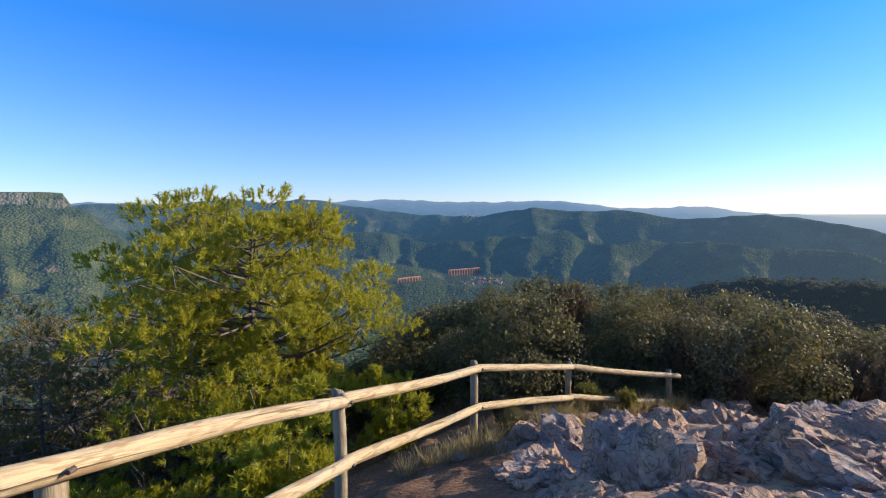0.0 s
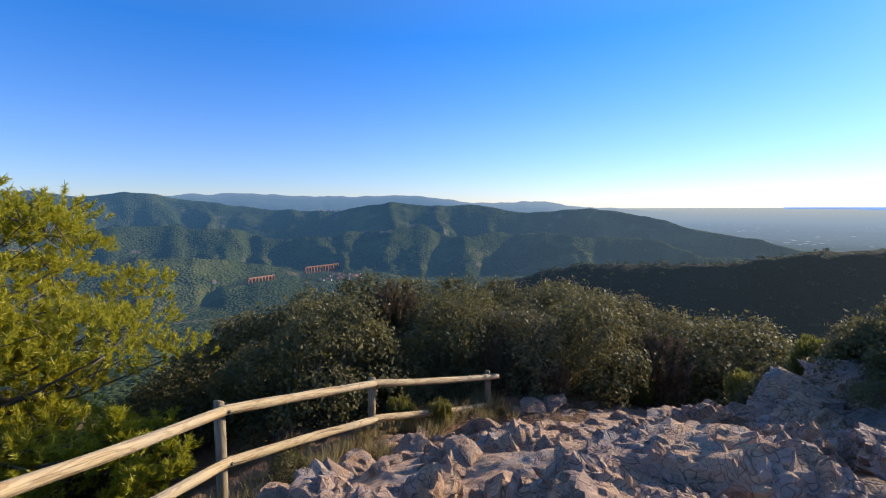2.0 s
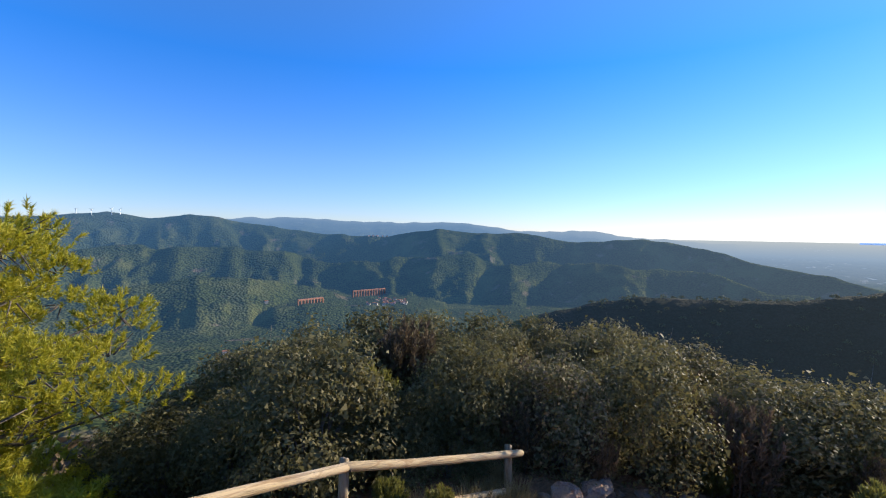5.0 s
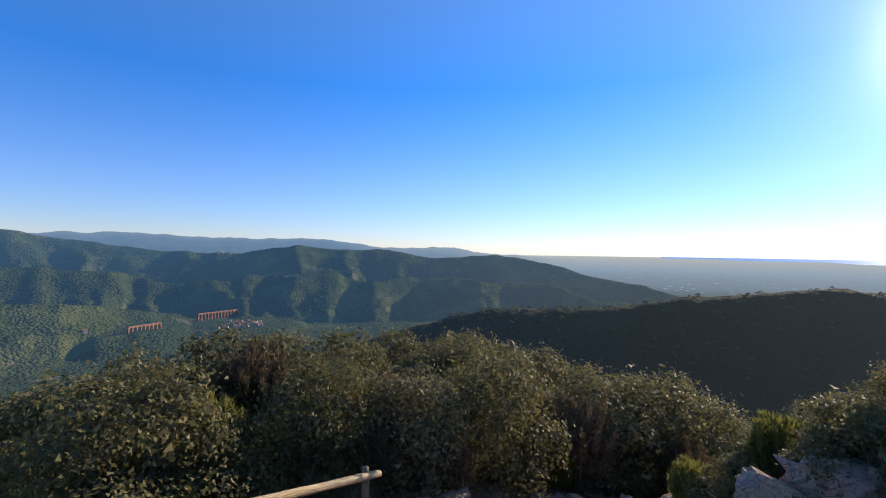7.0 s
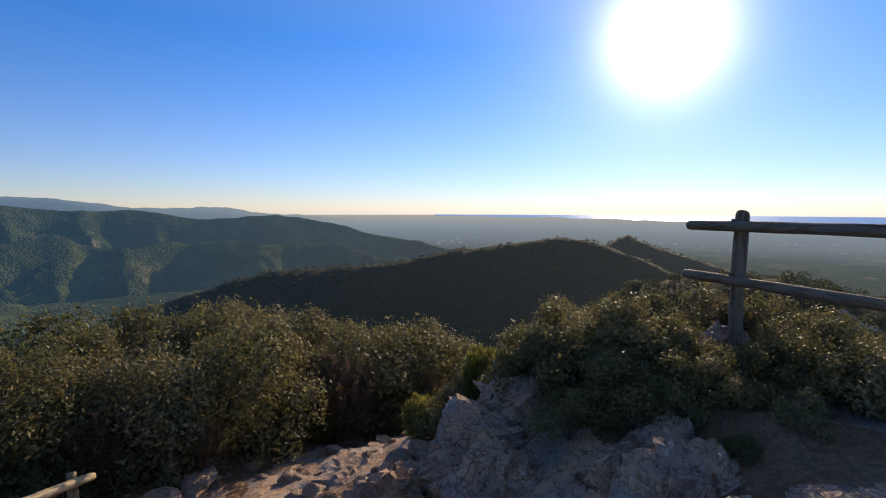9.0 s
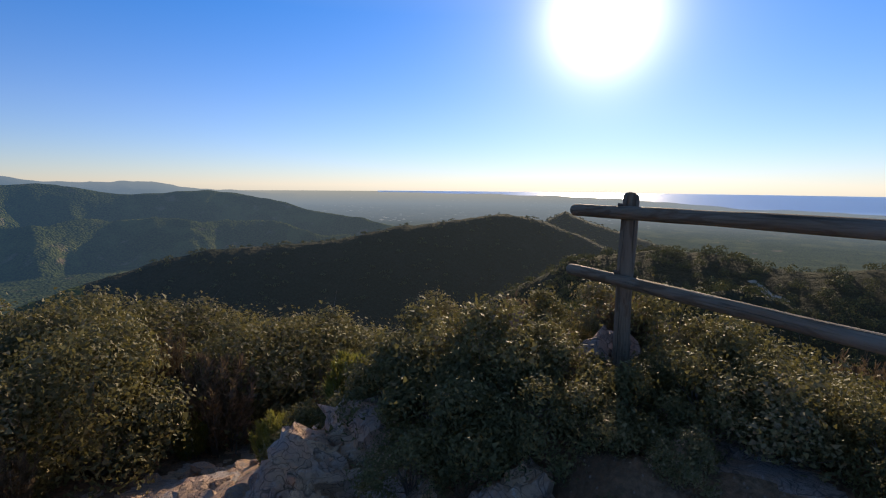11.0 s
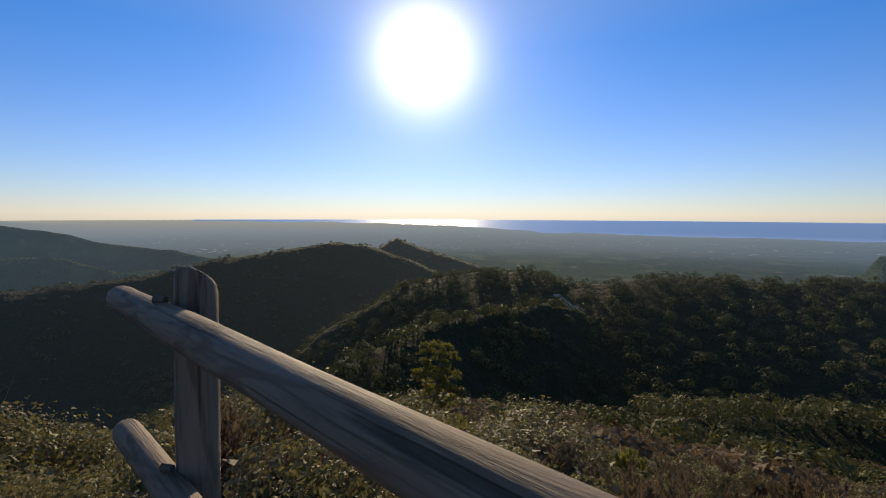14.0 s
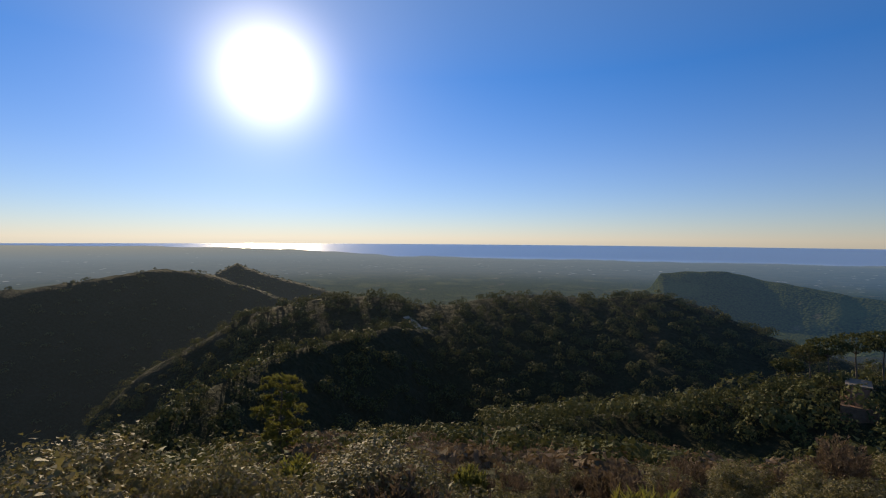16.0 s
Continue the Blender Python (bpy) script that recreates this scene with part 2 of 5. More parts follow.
def slope_material():
    m = Mat("scrub-covered slope", 0.95, spec=0.1)
    a = m.noise(0.035, 6, 0.6)
    b = m.noise(0.5, 5, 0.7)
    col = m.ramp(b, [(0.3, (0.012, 0.016, 0.007)), (0.52, (0.026, 0.030, 0.012)), (0.7, (0.050, 0.044, 0.022))])
    col = m.mix(m.step(a, 0.5, 0.66, 0.0, 0.45), col, (0.06, 0.045, 0.024))
    m.colour(col)
    return paint_haze(m.bump(m.math("ADD", b, m.voronoi(0.22)), 1.0, 1.6)).m


M_SLOPE = slope_material()


def distance_material():
    """Wooded hills and fields kilometres off; their blue haze is emission mixed into the material."""
    m = Mat("far woods and fields", 0.95, spec=0.0)
    pos = m.geo.outputs["Position"]
    ln = m.t.nodes.new("ShaderNodeVectorMath")
    ln.operation = "LENGTH"
    m.link(pos, ln.inputs[0])
    far = ln.outputs["Value"]
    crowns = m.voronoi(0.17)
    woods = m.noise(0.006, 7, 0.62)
    # shade between tree crowns painted in: cells light at centre, dark at edges
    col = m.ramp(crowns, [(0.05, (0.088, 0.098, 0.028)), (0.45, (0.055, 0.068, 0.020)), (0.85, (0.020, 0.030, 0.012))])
    col = m.mix(m.step(woods, 0.52, 0.62, 0.0, 0.6), col, (0.135, 0.135, 0.042))
    col = m.mix(m.step(m.noise(0.014, 5, 0.6), 0.62, 0.70, 0.0, 0.6), col, (0.22, 0.15, 0.10))
    up = m.t.nodes.new("ShaderNodeSeparateXYZ")
    m.link(m.geo.outputs["True Normal"], up.inputs[0])
    col = m.mix(m.step(up.outputs["Z"], 0.15, 0.45, 0.9, 0.0), col, (0.42, 0.33, 0.26))
    flat = m.math("MULTIPLY", m.step(up.outputs["Z"], 0.985, 0.995), m.step(far, 2300, 2700))
    col = m.mix(m.math("MULTIPLY", flat, 0.6), col, m.ramp(m.noise(0.011, 6, 0.7), [(0.35, (0.05, 0.06, 0.03)), (0.6, (0.16, 0.14, 0.09))]))
    specks = m.math("MULTIPLY", m.step(m.voronoi(0.018), 0.16, 0.22, 1.0, 0.0), m.step(m.noise(0.0035, 4, 0.6), 0.52, 0.60))
    col = m.mix(m.math("MULTIPLY", flat, specks), col, (0.85, 0.82, 0.76))
    m.colour(col)
    m.bump(m.math("SUBTRACT", m.math("MULTIPLY", woods, 6), m.math("MULTIPLY", crowns, 0.7)), 0.7, 7.0)
    return paint_haze(m).m


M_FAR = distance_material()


def plain_material(name, col, rough=0.85, grain=3.0, amount=0.25, spec=0.2):
    m = Mat(name, rough, spec=spec)
    n = m.noise(grain, 5, 0.6)
    m.colour(m.mix(m.step(n, 0.3, 0.7, amount, 0.0), col, tuple(c * 0.45 for c in col)))
    return m.bump(n, 0.3, 0.02).m


M_BRICK = plain_material("red brick arches", (0.40, 0.20, 0.145), 0.9, 0.4)
M_WHITE = plain_material("white render", (0.52, 0.48, 0.43), 0.9, 0.6)
M_TILE = plain_material("clay roof tiles", (0.36, 0.17, 0.11), 0.9, 0.8)
M_STEEL = plain_material("pale painted steel", (0.75, 0.76, 0.78), 0.5, 2.0, 0.1)
M_WIRE = plain_material("grey wire", (0.30, 0.29, 0.28), 0.6, 30.0)
M_IRON = plain_material("rusty bolt", (0.10, 0.075, 0.06), 0.6, 30.0)
M_TRACK = plain_material("pale dirt track", (0.42, 0.35, 0.27), 0.95, 0.3)
M_DARK = plain_material("dark window opening", (0.03, 0.032, 0.035), 0.4, 2.0)


def sea_material():
    m = Mat("sea", 0.28, spec=0.5)
    m.colour((0.34, 0.44, 0.53))
    return m.bump(m.noise(0.02, 6, 0.7, m.scaled(1, 1, 1)), 0.2, 5.0).m


M_SEA = sea_material()


# ---------------------------------------------------------------- building helpers
def mesh_object(name, bm, material, parent=None, label=""):
    me = bpy.data.meshes.new(name)
    bm.to_mesh(me)
    bm.free()
    me.materials.append(material)
    ob = new(name, me)
    if parent:
        ob.parent = parent
    return tagged(ob, label)


def part(name, bm, material, parent, label=""):
    return mesh_object(name, bm, material, parent, label)


def fast_mesh(name, verts, faces, material, smooth=False):
    """A mesh from numpy arrays; faces all have the same number of corners."""
    verts = np.ascontiguousarray(verts, dtype=np.float32)
    faces = np.ascontiguousarray(faces, dtype=np.int32)
    me = bpy.data.meshes.new(name)
    k = faces.shape[1]
    me.vertices.add(len(verts))
    me.vertices.foreach_set("co", verts.ravel())
    me.loops.add(faces.size)
    me.loops.foreach_set("vertex_index", faces.ravel())
    me.polygons.add(len(faces))
    me.polygons.foreach_set("loop_start", np.arange(0, faces.size, k, dtype=np.int32))
    me.polygons.foreach_set("use_smooth", np.full(len(faces), smooth))
    me.update(calc_edges=True)
    me.validate()
    if material:
        me.materials.append(material)
    return me


def fast_part(name, verts, faces, material, parent=None, label="", smooth=False):
    ob = new(name, fast_mesh(name, verts, faces, material, smooth))
    if parent:
        ob.parent = parent
    return tagged(ob, label)


def empty(name, m):
    ob = new(name)
    ob.empty_display_size = 0.1
    ob.matrix_basis = m
    return ob


def tubes(rng, paths, sides=5):
    """Tapered tubes along polylines: [(points, radii), ...] into one set of arrays."""
    vs, fs, base = [], [], 0
    ang = np.linspace(0, 2 * math.pi, sides, endpoint=False)
    for pts, radii in paths:
        pts = np.asarray(pts, float)
        n = len(pts)
        d = np.gradient(pts, axis=0)
        d /= np.linalg.norm(d, axis=1)[:, None] + 1e-9
        ref = np.where(np.abs(d[:, 2:3]) > 0.9, np.array([[1.0, 0, 0]]), np.array([[0, 0, 1.0]]))
        u = np.cross(d, ref)
        u /= np.linalg.norm(u, axis=1)[:, None] + 1e-9
        w = np.cross(d, u)
        ring = pts[:, None] + np.asarray(radii)[:, None, None] * (np.cos(ang)[None, :, None] * u[:, None] + np.sin(ang)[None, :, None] * w[:, None])
        vs.append(ring.reshape(-1, 3))
        i = np.arange(n - 1)[:, None] * sides
        j = np.arange(sides)[None]
        a = base + i + j
        b = base + i + (j + 1) % sides
        fs.append(np.stack([a, b, b + sides, a + sides], -1).reshape(-1, 4))
        base += n * sides
    return np.concatenate(vs), np.concatenate(fs)


def blades(rng, centres, along, length, width, droop=0.0, three=False):
    """Leaves: one kite (or triangle) for each centre, lying along a direction."""
    n = len(centres)
    along = along / (np.linalg.norm(along, axis=1)[:, None] + 1e-9)
    side = np.cross(along, rng.normal(size=(n, 3)))
    side /= np.linalg.norm(side, axis=1)[:, None] + 1e-9
    ln = np.broadcast_to(np.asarray(length, float), (n,))[:, None]
    wd = np.broadcast_to(np.asarray(width, float), (n,))[:, None]
    if three:
        v = np.stack([centres + side * wd * 0.5, centres + along * ln, centres - side * wd * 0.5], 1).reshape(-1, 3)
        return v, np.arange(3 * n).reshape(-1, 3)
    a = centres
    b = centres + along * ln * 0.5 + side * wd * 0.5
    c = centres + along * ln
    c[:, 2] -= droop * ln[:, 0]
    d = centres + along * ln * 0.5 - side * wd * 0.5
    v = np.stack([a, b, c, d], 1).reshape(-1, 3)
    return v, np.arange(4 * n).reshape(-1, 4)


def unit(rng, n):
    v = rng.normal(size=(n, 3))
    return v / np.linalg.norm(v, axis=1)[:, None]


# ---------------------------------------------------------------- lie of the land
def lattice(ix, iy, seed):
    h = (ix.astype(np.int64) * 374761393 + iy.astype(np.int64) * 668265263 + seed * 1274126177) & 0x7FFFFFFF
    h = ((h ^ (h >> 13)) * 1274126177) & 0x7FFFFFFF
    return ((h ^ (h >> 16)) & 0xFFFF) / 65535.0


def value_noise(x, y, seed=0):
    ix, iy = np.floor(x), np.floor(y)
    fx, fy = x - ix, y - iy
    fx, fy = fx * fx * (3 - 2 * fx), fy * fy * (3 - 2 * fy)
    a, b = lattice(ix, iy, seed), lattice(ix + 1, iy, seed)
    c, d = lattice(ix, iy + 1, seed), lattice(ix + 1, iy + 1, seed)
    return (a + (b - a) * fx) * (1 - fy) + (c + (d - c) * fx) * fy


def fbm(x, y, octaves=4, seed=0, ridged=False):
    total, amp, norm = 0.0, 1.0, 0.0
    for o in range(octaves):
        n = value_noise(x * 2 ** o, y * 2 ** o, seed + o)
        n = 1 - np.abs(2 * n - 1) if ridged else n
        total, norm, amp = total + amp * n, norm + amp, amp * 0.5
    return total / norm


VX, VY, VZ = 3.0, 2.0, 1.5            # the lookout; far ridges are laid out round it

# knots of the hilltop: x, y, z
TOP = np.array([
    (0, 0, 0.05), (1.2, 1.2, 0.03), (2.2, 2.6, -0.06), (3.4, 2.5, -0.04), (4.6, 2.4, 0.02), (6.1, 2.0, 0.10),
    (-2, -2, 0.2), (3, -3, 0.3), (7, -1, 0.0), (2.3, 3.6, -0.25), (3.2, 3.5, -0.15), (4.2, 5, -0.85), (4, 7.1, -1.78),
    (6, 4.6, -0.75), (7.3, 4.2, 0.05), (7.3, 3.1, 0.15), (0.47, 5.8, -1.36), (2.08, 7.7, -1.83), (3.9, 8.1, -1.95),
    (-0.75, 3.56, -0.85), (-1.5, 1.6, -0.4), (8.6, 8, -2.7), (7, 6.8, -1.75), (-4, 10, -4.7), (-4, 5, -3.3), (-9, 5, -6.2),
    (-10, 13, -8), (0, 13, -3.1), (5, 13, -2.25), (6, 17, -2.75), (12, 12, -3.9), (10, 4.5, -1.25), (10, 0, -1.75),
    (13, 3, -3.0), (12, -4, -3.2), (18, 2, -5.6), (18, -6, -5.8), (16, 9, -5.0), (0, 20, -4.6), (18, 18, -8), (0, 33, -15), (-16, 26, -15), (16, 32, -15), (28, 13, -10.8), (28, -9, -10.2)], float)


def kernel(d2):
    return np.sqrt(d2 + 1.5)


K = kernel(((TOP[:, None, :2] - TOP[None, :, :2]) ** 2).sum(-1)) + 0.02 * np.eye(len(TOP))
ONES = np.c_[np.ones(len(TOP)), TOP[:, :2]]
SYS = np.block([[K, ONES], [ONES.T, np.zeros((3, 3))]])
WEIGHTS = np.linalg.solve(SYS, np.r_[TOP[:, 2], np.zeros(3)])


def hilltop(x, y):
    z = WEIGHTS[-3] + WEIGHTS[-2] * x + WEIGHTS[-1] * y
    for (px, py, _), w in zip(TOP, WEIGHTS):
        z = z + w * kernel((x - px) ** 2 + (y - py) ** 2)
    return z


# ridges: front slope, back slope, gully depth, knots (azimuth, elevation, metres off)
RIDGES = {
    "north": (0.36, 0.3, 1.7, [(-60, 0.5, 2200), (-30, 0.9, 2300), (-25.2, 1.5, 2350), (-21.8, 0.9, 2300), (-17.7, 1.45, 2250), (-13.3, 0.85, 2250), (-8.5, 0.1, 2200),
                               (-2, -0.65, 2150), (3.4, -0.8, 2100), (9.9, 0.22, 1950), (15, -0.28, 1950), (20.4, -0.2, 2000), (25.4, -1.2, 2000), (30, -0.95, 2000),
                               (34, -0.72, 2000), (38, -1.35, 1950), (41.5, -2.15, 1900), (44, -3.0, 1850), (50.6, -4.1, 1700), (60, -6.3, 1500)]),
    "near_north": (0.34, 0.4, 1.15, [(-40, -4, 1650), (-28, -2.6, 1700), (-20, -2.3, 1720), (-13.5, -1.9, 1750), (-8, -2.6, 1720), (-3, -3.7, 1680), (2, -4.4, 1640), (8, -3.4, 1640), (13, -3.0, 1650),
                                    (18, -4.0, 1640), (24, -3.2, 1650), (30, -3.8, 1620), (36, -4.2, 1600), (43, -5.0, 1560), (52, -7, 1500)]),
    "wood": (0.3, 0.4, 0.9, [(-40, -7.5, 1250), (-24, -6.2, 1260), (-17, -5.2, 1280), (-12, -5.6, 1280), (-9.5, -6.0, 1300), (-7, -6.5, 1345), (-3, -7.3, 1345), (2, -9.8, 1340)]),
    "shelf": (0.25, 0.015, 0.1, [(-14, -11, 1130), (-9, -9.2, 1130), (-6.7, -8.95, 1130), (-3.5, -8.95, 1140), (-1, -9.4, 1150), (5, -9.4, 1150), (9, -9.7, 1150), (14, -11, 1150)]),
    "far": (0.12, 0.2, 0.7, [(-60, 0.9, 4000), (-36, 1.05, 4000), (-32.5, 0.95, 4000), (-28, 0.7, 4000), (-12, 1.2, 4000), (-7, 1.4, 4000), (1.3, 0.95, 4000),
                             (13.6, 0.95, 4000), (19.8, 0.05, 4100), (27.8, 0.12, 4200), (33, -0.55, 4300), (40, -1.0, 4500), (46, -1.3, 4700), (55, -1.5, 4800)]),
    "cliff": (0.5, 0.4, 0.3, [(-80, 1.9, 1500), (-50, 1.6, 1500), (-45, 0.9, 1500), (-39.8, 0.9, 1500), (-38.2, 0.2, 1500), (-36.5, -1.6, 1480), (-33, -4, 1450), (-28, -7, 1400)]),
    "dark": (0.62, 0.4, 0.12, [(2, -20, 440), (10, -14.5, 450), (18, -11, 460), (24, -9.2, 470), (29, -8.0, 480), (33.3, -7.1, 480), (40.4, -7.0, 490), (47, -6.5, 500), (54, -5.05, 530), (61, -4.15, 570),
                              (65.3, -3.45, 600), (67.6, -3.25, 610), (70.2, -3.65, 620), (72, -4.1, 630), (80, -7.2, 650), (88, -9.5, 650)]),
    "cone": (0.5, 0.5, 0.12, [(68, -6, 900), (72, -4.1, 900), (74.4, -2.82, 900), (77.2, -3.97, 900), (80.9, -5.15, 900), (84.1, -6.2, 900), (90, -8, 900)]),
    "pinewood": (0.3, 0.4, 0.10, [(58, -20, 300), (66, -13.5, 330), (72, -10.5, 330), (75, -8.7, 330), (79, -7.7, 340), (85.6, -6.75, 350), (91.7, -7.0, 350), (96, -8.0, 340), (99.3, -7.9, 340),
                                  (103.4, -6.95, 350), (108, -6.4, 360), (116, -6.75, 360), (122.6, -5.75, 370), (127, -7.1, 360), (132.6, -9.5, 340), (137, -10.6, 320), (160, -14, 300)]),
    "spur": (0.34, 0.5, 0.10, [(54, -26, 90), (60, -21, 100), (67, -18.0, 120), (73, -15.4, 140), (78, -13.2, 170), (83, -12.2, 200), (92.3, -10.4, 260), (96.5, -11.2, 290), (104, -14, 300)]),
    "saddle": (0.30, 0.35, 0.08, [(100, -23, 90), (112, -20, 105), (124, -17.3, 115), (132, -14.6, 120), (140, -12.3, 125), (160, -10, 130)]),
    "mesa": (0.6, 0.3, 0.2, [(112, -8, 1600), (119, -7, 1600), (121.9, -5.2, 1600), (122.9, -3.6, 1600), (129, -3.12, 1600), (131.6, -3.8, 1600), (134, -4.25, 1550), (138.2, -4.95, 1500), (150, -6, 1450)]),
}
RIDGE_TABLES = {k: (f, b, g, np.array(kn)) for k, (f, b, g, kn) in RIDGES.items()}
FLOOR_R = np.log(np.array([1.0, 14, 20, 45, 80, 150, 300, 600, 1000, 1500, 2200, 3000, 4000, 4900, 6000]))
FLOOR_Z = np.array([-3.0, -5, -7.5, -17.5, -31, -60, -112, -165, -205, -214, -194, -186, -152, -60, -60])


def land(x, y):
    """Height of the ground anywhere, for arrays of x and y."""
    dx, dy = x - VX, y - VY
    r = np.hypot(dx, dy) + 1e-6
    az = np.degrees(np.arctan2(dx, dy))
    z = np.interp(np.log(r), FLOOR_R, FLOOR_Z)
    z = z + (fbm(x / 60, y / 60, 4, 3) - 0.5) * np.clip(r - 30, 0, 300) * 0.06 * np.clip((2000 - r) / 1000, 0, 1)
    for i, (key, (front, back, gully, kn)) in enumerate(RIDGE_TABLES.items()):
        inside = np.clip((az - kn[0, 0]) / 3, 0, 1) * np.clip((kn[-1, 0] - az) / 3, 0, 1)
        rc = np.interp(az, kn[:, 0], kn[:, 2])
        zc = VZ + rc * np.tan(np.radians(np.interp(az, kn[:, 0], kn[:, 1])))
        if key in ("near_north", "north"):       # spurs that run out at different lengths
            rc = rc + (fbm(np.radians(az) * 9, r * 0, 3, 60 + i) - 0.5) * (170 if key == "near_north" else 70)
            zc = zc + ((fbm(np.radians(az) * 14, r * 0, 3, 65 + i) - 0.5) * 50 if key == "near_north" else 0)
        d = r - rc
        zc = zc + (fbm(np.radians(az) * rc / (rc * 0.03), r * 0, 3, 90 + i) - 0.5) * rc * 0.006
        away = np.abs(d)
        along = np.radians(az) * rc
        span = np.maximum(rc * 0.05, 12)
        warp = (fbm(along / span / 2, r / span / 2, 2, 50 + i) - 0.5) * span * 1.4
        cut = fbm((along + warp) / span, r / span * 0.8, 5, 20 + i, True)
        if key in ("north", "near_north", "wood"):       # long spurs and side valleys running down towards the lookout
            bend = (fbm(along / 500 + 3, r / 420, 3, 140 + i) - 0.5) * 420 + (r - rc) * 0.35
            spurs = fbm((along + bend) / 165, r / 520, 4, 120 + i, True)
            cut = 0.5 * cut + 0.5 * spurs
        slope = np.where(d < 0, front, back)
        drop = slope * (np.sqrt(away ** 2 + (rc * 0.012) ** 2) - rc * 0.012)
        zr = zc - drop - gully * (1 - cut) * np.minimum(drop * 1.4, rc * 0.12) - (1 - inside) * 400
        if key == "cliff":                       # a pale crag along the tableland's rim
            zr = zr + 27 * np.clip((d + 22 + 10 * fbm(along / 40, r * 0, 3, 77)) / 7, 0, 1) * np.clip((-39.2 - az) / 0.6, 0, 1) * np.clip((r - 1000) / 200, 0, 1)
        z = np.maximum(z, zr)
    z = z + (fbm(x / 7, y / 7, 3, 9) - 0.5) * 0.8 * np.clip((r - 8) / 20, 0, 1)
    near = np.clip((r - 14) / 26, 0, 1)
    near = near * near * (3 - 2 * near)
    rough = (fbm(x * 1.5, y * 1.5, 4, 31, True) - 0.6) * 0.22 + (fbm(x * 0.8, y * 0.8, 2, 33) - 0.5) * 0.22
    stony = np.clip((y - 1.9) / 0.9, 0, 1)
    return (hilltop(x, y) + rough * stony) * (1 - near) + z * near


def land_at(x, y):
    return float(land(np.array([x], float), np.array([y], float))[0])


def ring_steps(a, b, ratio):
    n = max(2, int(math.log(b / a) / math.log(ratio)))
    return list(np.geomspace(a, b, n, endpoint=False))


def bearings(step):
    return np.concatenate([np.arange(-52, 60, step), np.arange(60, 146, 0.48), np.arange(146, 308, 3.0)])



def sheet(radii, step):
    """A ring of the land between radii round the lookout."""
    a = np.radians(bearings(step))
    r = np.array(radii)
    x = VX + r[:, None] * np.sin(a)[None]
    y = VY + r[:, None] * np.cos(a)[None]
    z = land(x.ravel(), y.ravel()).reshape(x.shape)
    v = np.stack([x, y, z], -1).reshape(-1, 3)
    n = len(a)
    i = np.arange(len(r) - 1)[:, None] * n
    j = np.arange(n)[None]
    q = np.stack([i + j, i + n + j, i + n + (j + 1) % n, i + (j + 1) % n], -1).reshape(-1, 4)
    return v, q


v, q = sheet([0.005] + ring_steps(0.25, 2.5, 1.06) + ring_steps(2.5, 9, 1.014) + ring_steps(9, 40, 1.045) + ring_steps(40, 1150, 1.02) + [1150.0], 0.4)
ground = tagged(fast_part("ground", v, q, M_SOIL, smooth=True), "stony reddish hilltop and scrub-covered slopes falling to valleys", "ground", kind="structure")
ground.data.materials.append(M_SLOPE)
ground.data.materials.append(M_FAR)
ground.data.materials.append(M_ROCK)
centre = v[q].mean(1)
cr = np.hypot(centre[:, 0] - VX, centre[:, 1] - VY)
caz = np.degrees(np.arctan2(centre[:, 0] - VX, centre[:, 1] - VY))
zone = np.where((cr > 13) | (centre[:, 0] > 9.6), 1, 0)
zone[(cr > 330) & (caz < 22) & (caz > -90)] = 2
bare = (centre[:, 1] > 1.75 + 0.25 * np.sin(centre[:, 0] * 3)) & (centre[:, 1] < 6.4 + 0.35 * centre[:, 0]) & (centre[:, 0] > 0.7) & (centre[:, 0] < 8.8)
zone[bare & (fbm(centre[:, 0] * 1.1, centre[:, 1] * 1.1, 3, 41) > 0.36)] = 3
ground.data.polygons.foreach_set("material_index", zone.astype(np.int32))
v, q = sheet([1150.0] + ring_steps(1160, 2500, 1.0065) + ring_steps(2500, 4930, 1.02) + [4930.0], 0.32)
backdrop = tagged(fast_part("backdrop", v, q, M_FAR, smooth=True), "wooded hills, ridges and coastal plain far off, with blue haze painted on", "distant hills", kind="structure")

# the sea beyond the shore, lying on the plain's far edge
SHORE = np.array([(52, 4800), (72, 4600), (80.4, 4450), (92.3, 4020), (103.4, 3860), (120.8, 3760), (130, 3820), (141.3, 3960), (160, 4100)], float)
az = np.arange(52, 160, 0.5)
rs = np.interp(az, SHORE[:, 0], SHORE[:, 1]) + (fbm(az / 3, az * 0, 3, 5) - 0.5) * 160
t = np.linspace(0, 1, 24)[:, None]
r = rs[None] * (1 - t) + 4990.0 * t
x, y = VX + r * np.sin(np.radians(az)), VY + r * np.cos(np.radians(az))
edge = np.interp(np.log(r.ravel()), FLOOR_R, FLOOR_Z) + 2.5
n = len(az)
i, j = np.arange(23)[:, None] * n, np.arange(n - 1)[None]
tagged(fast_part("water", np.c_[x.ravel(), y.ravel(), edge], np.stack([i + j, i + n + j, i + n + j + 1, i + j + 1], -1).reshape(-1, 4), M_SEA, smooth=True),
       "calm blue sea glittering under the low sun", "sea", kind="structure")


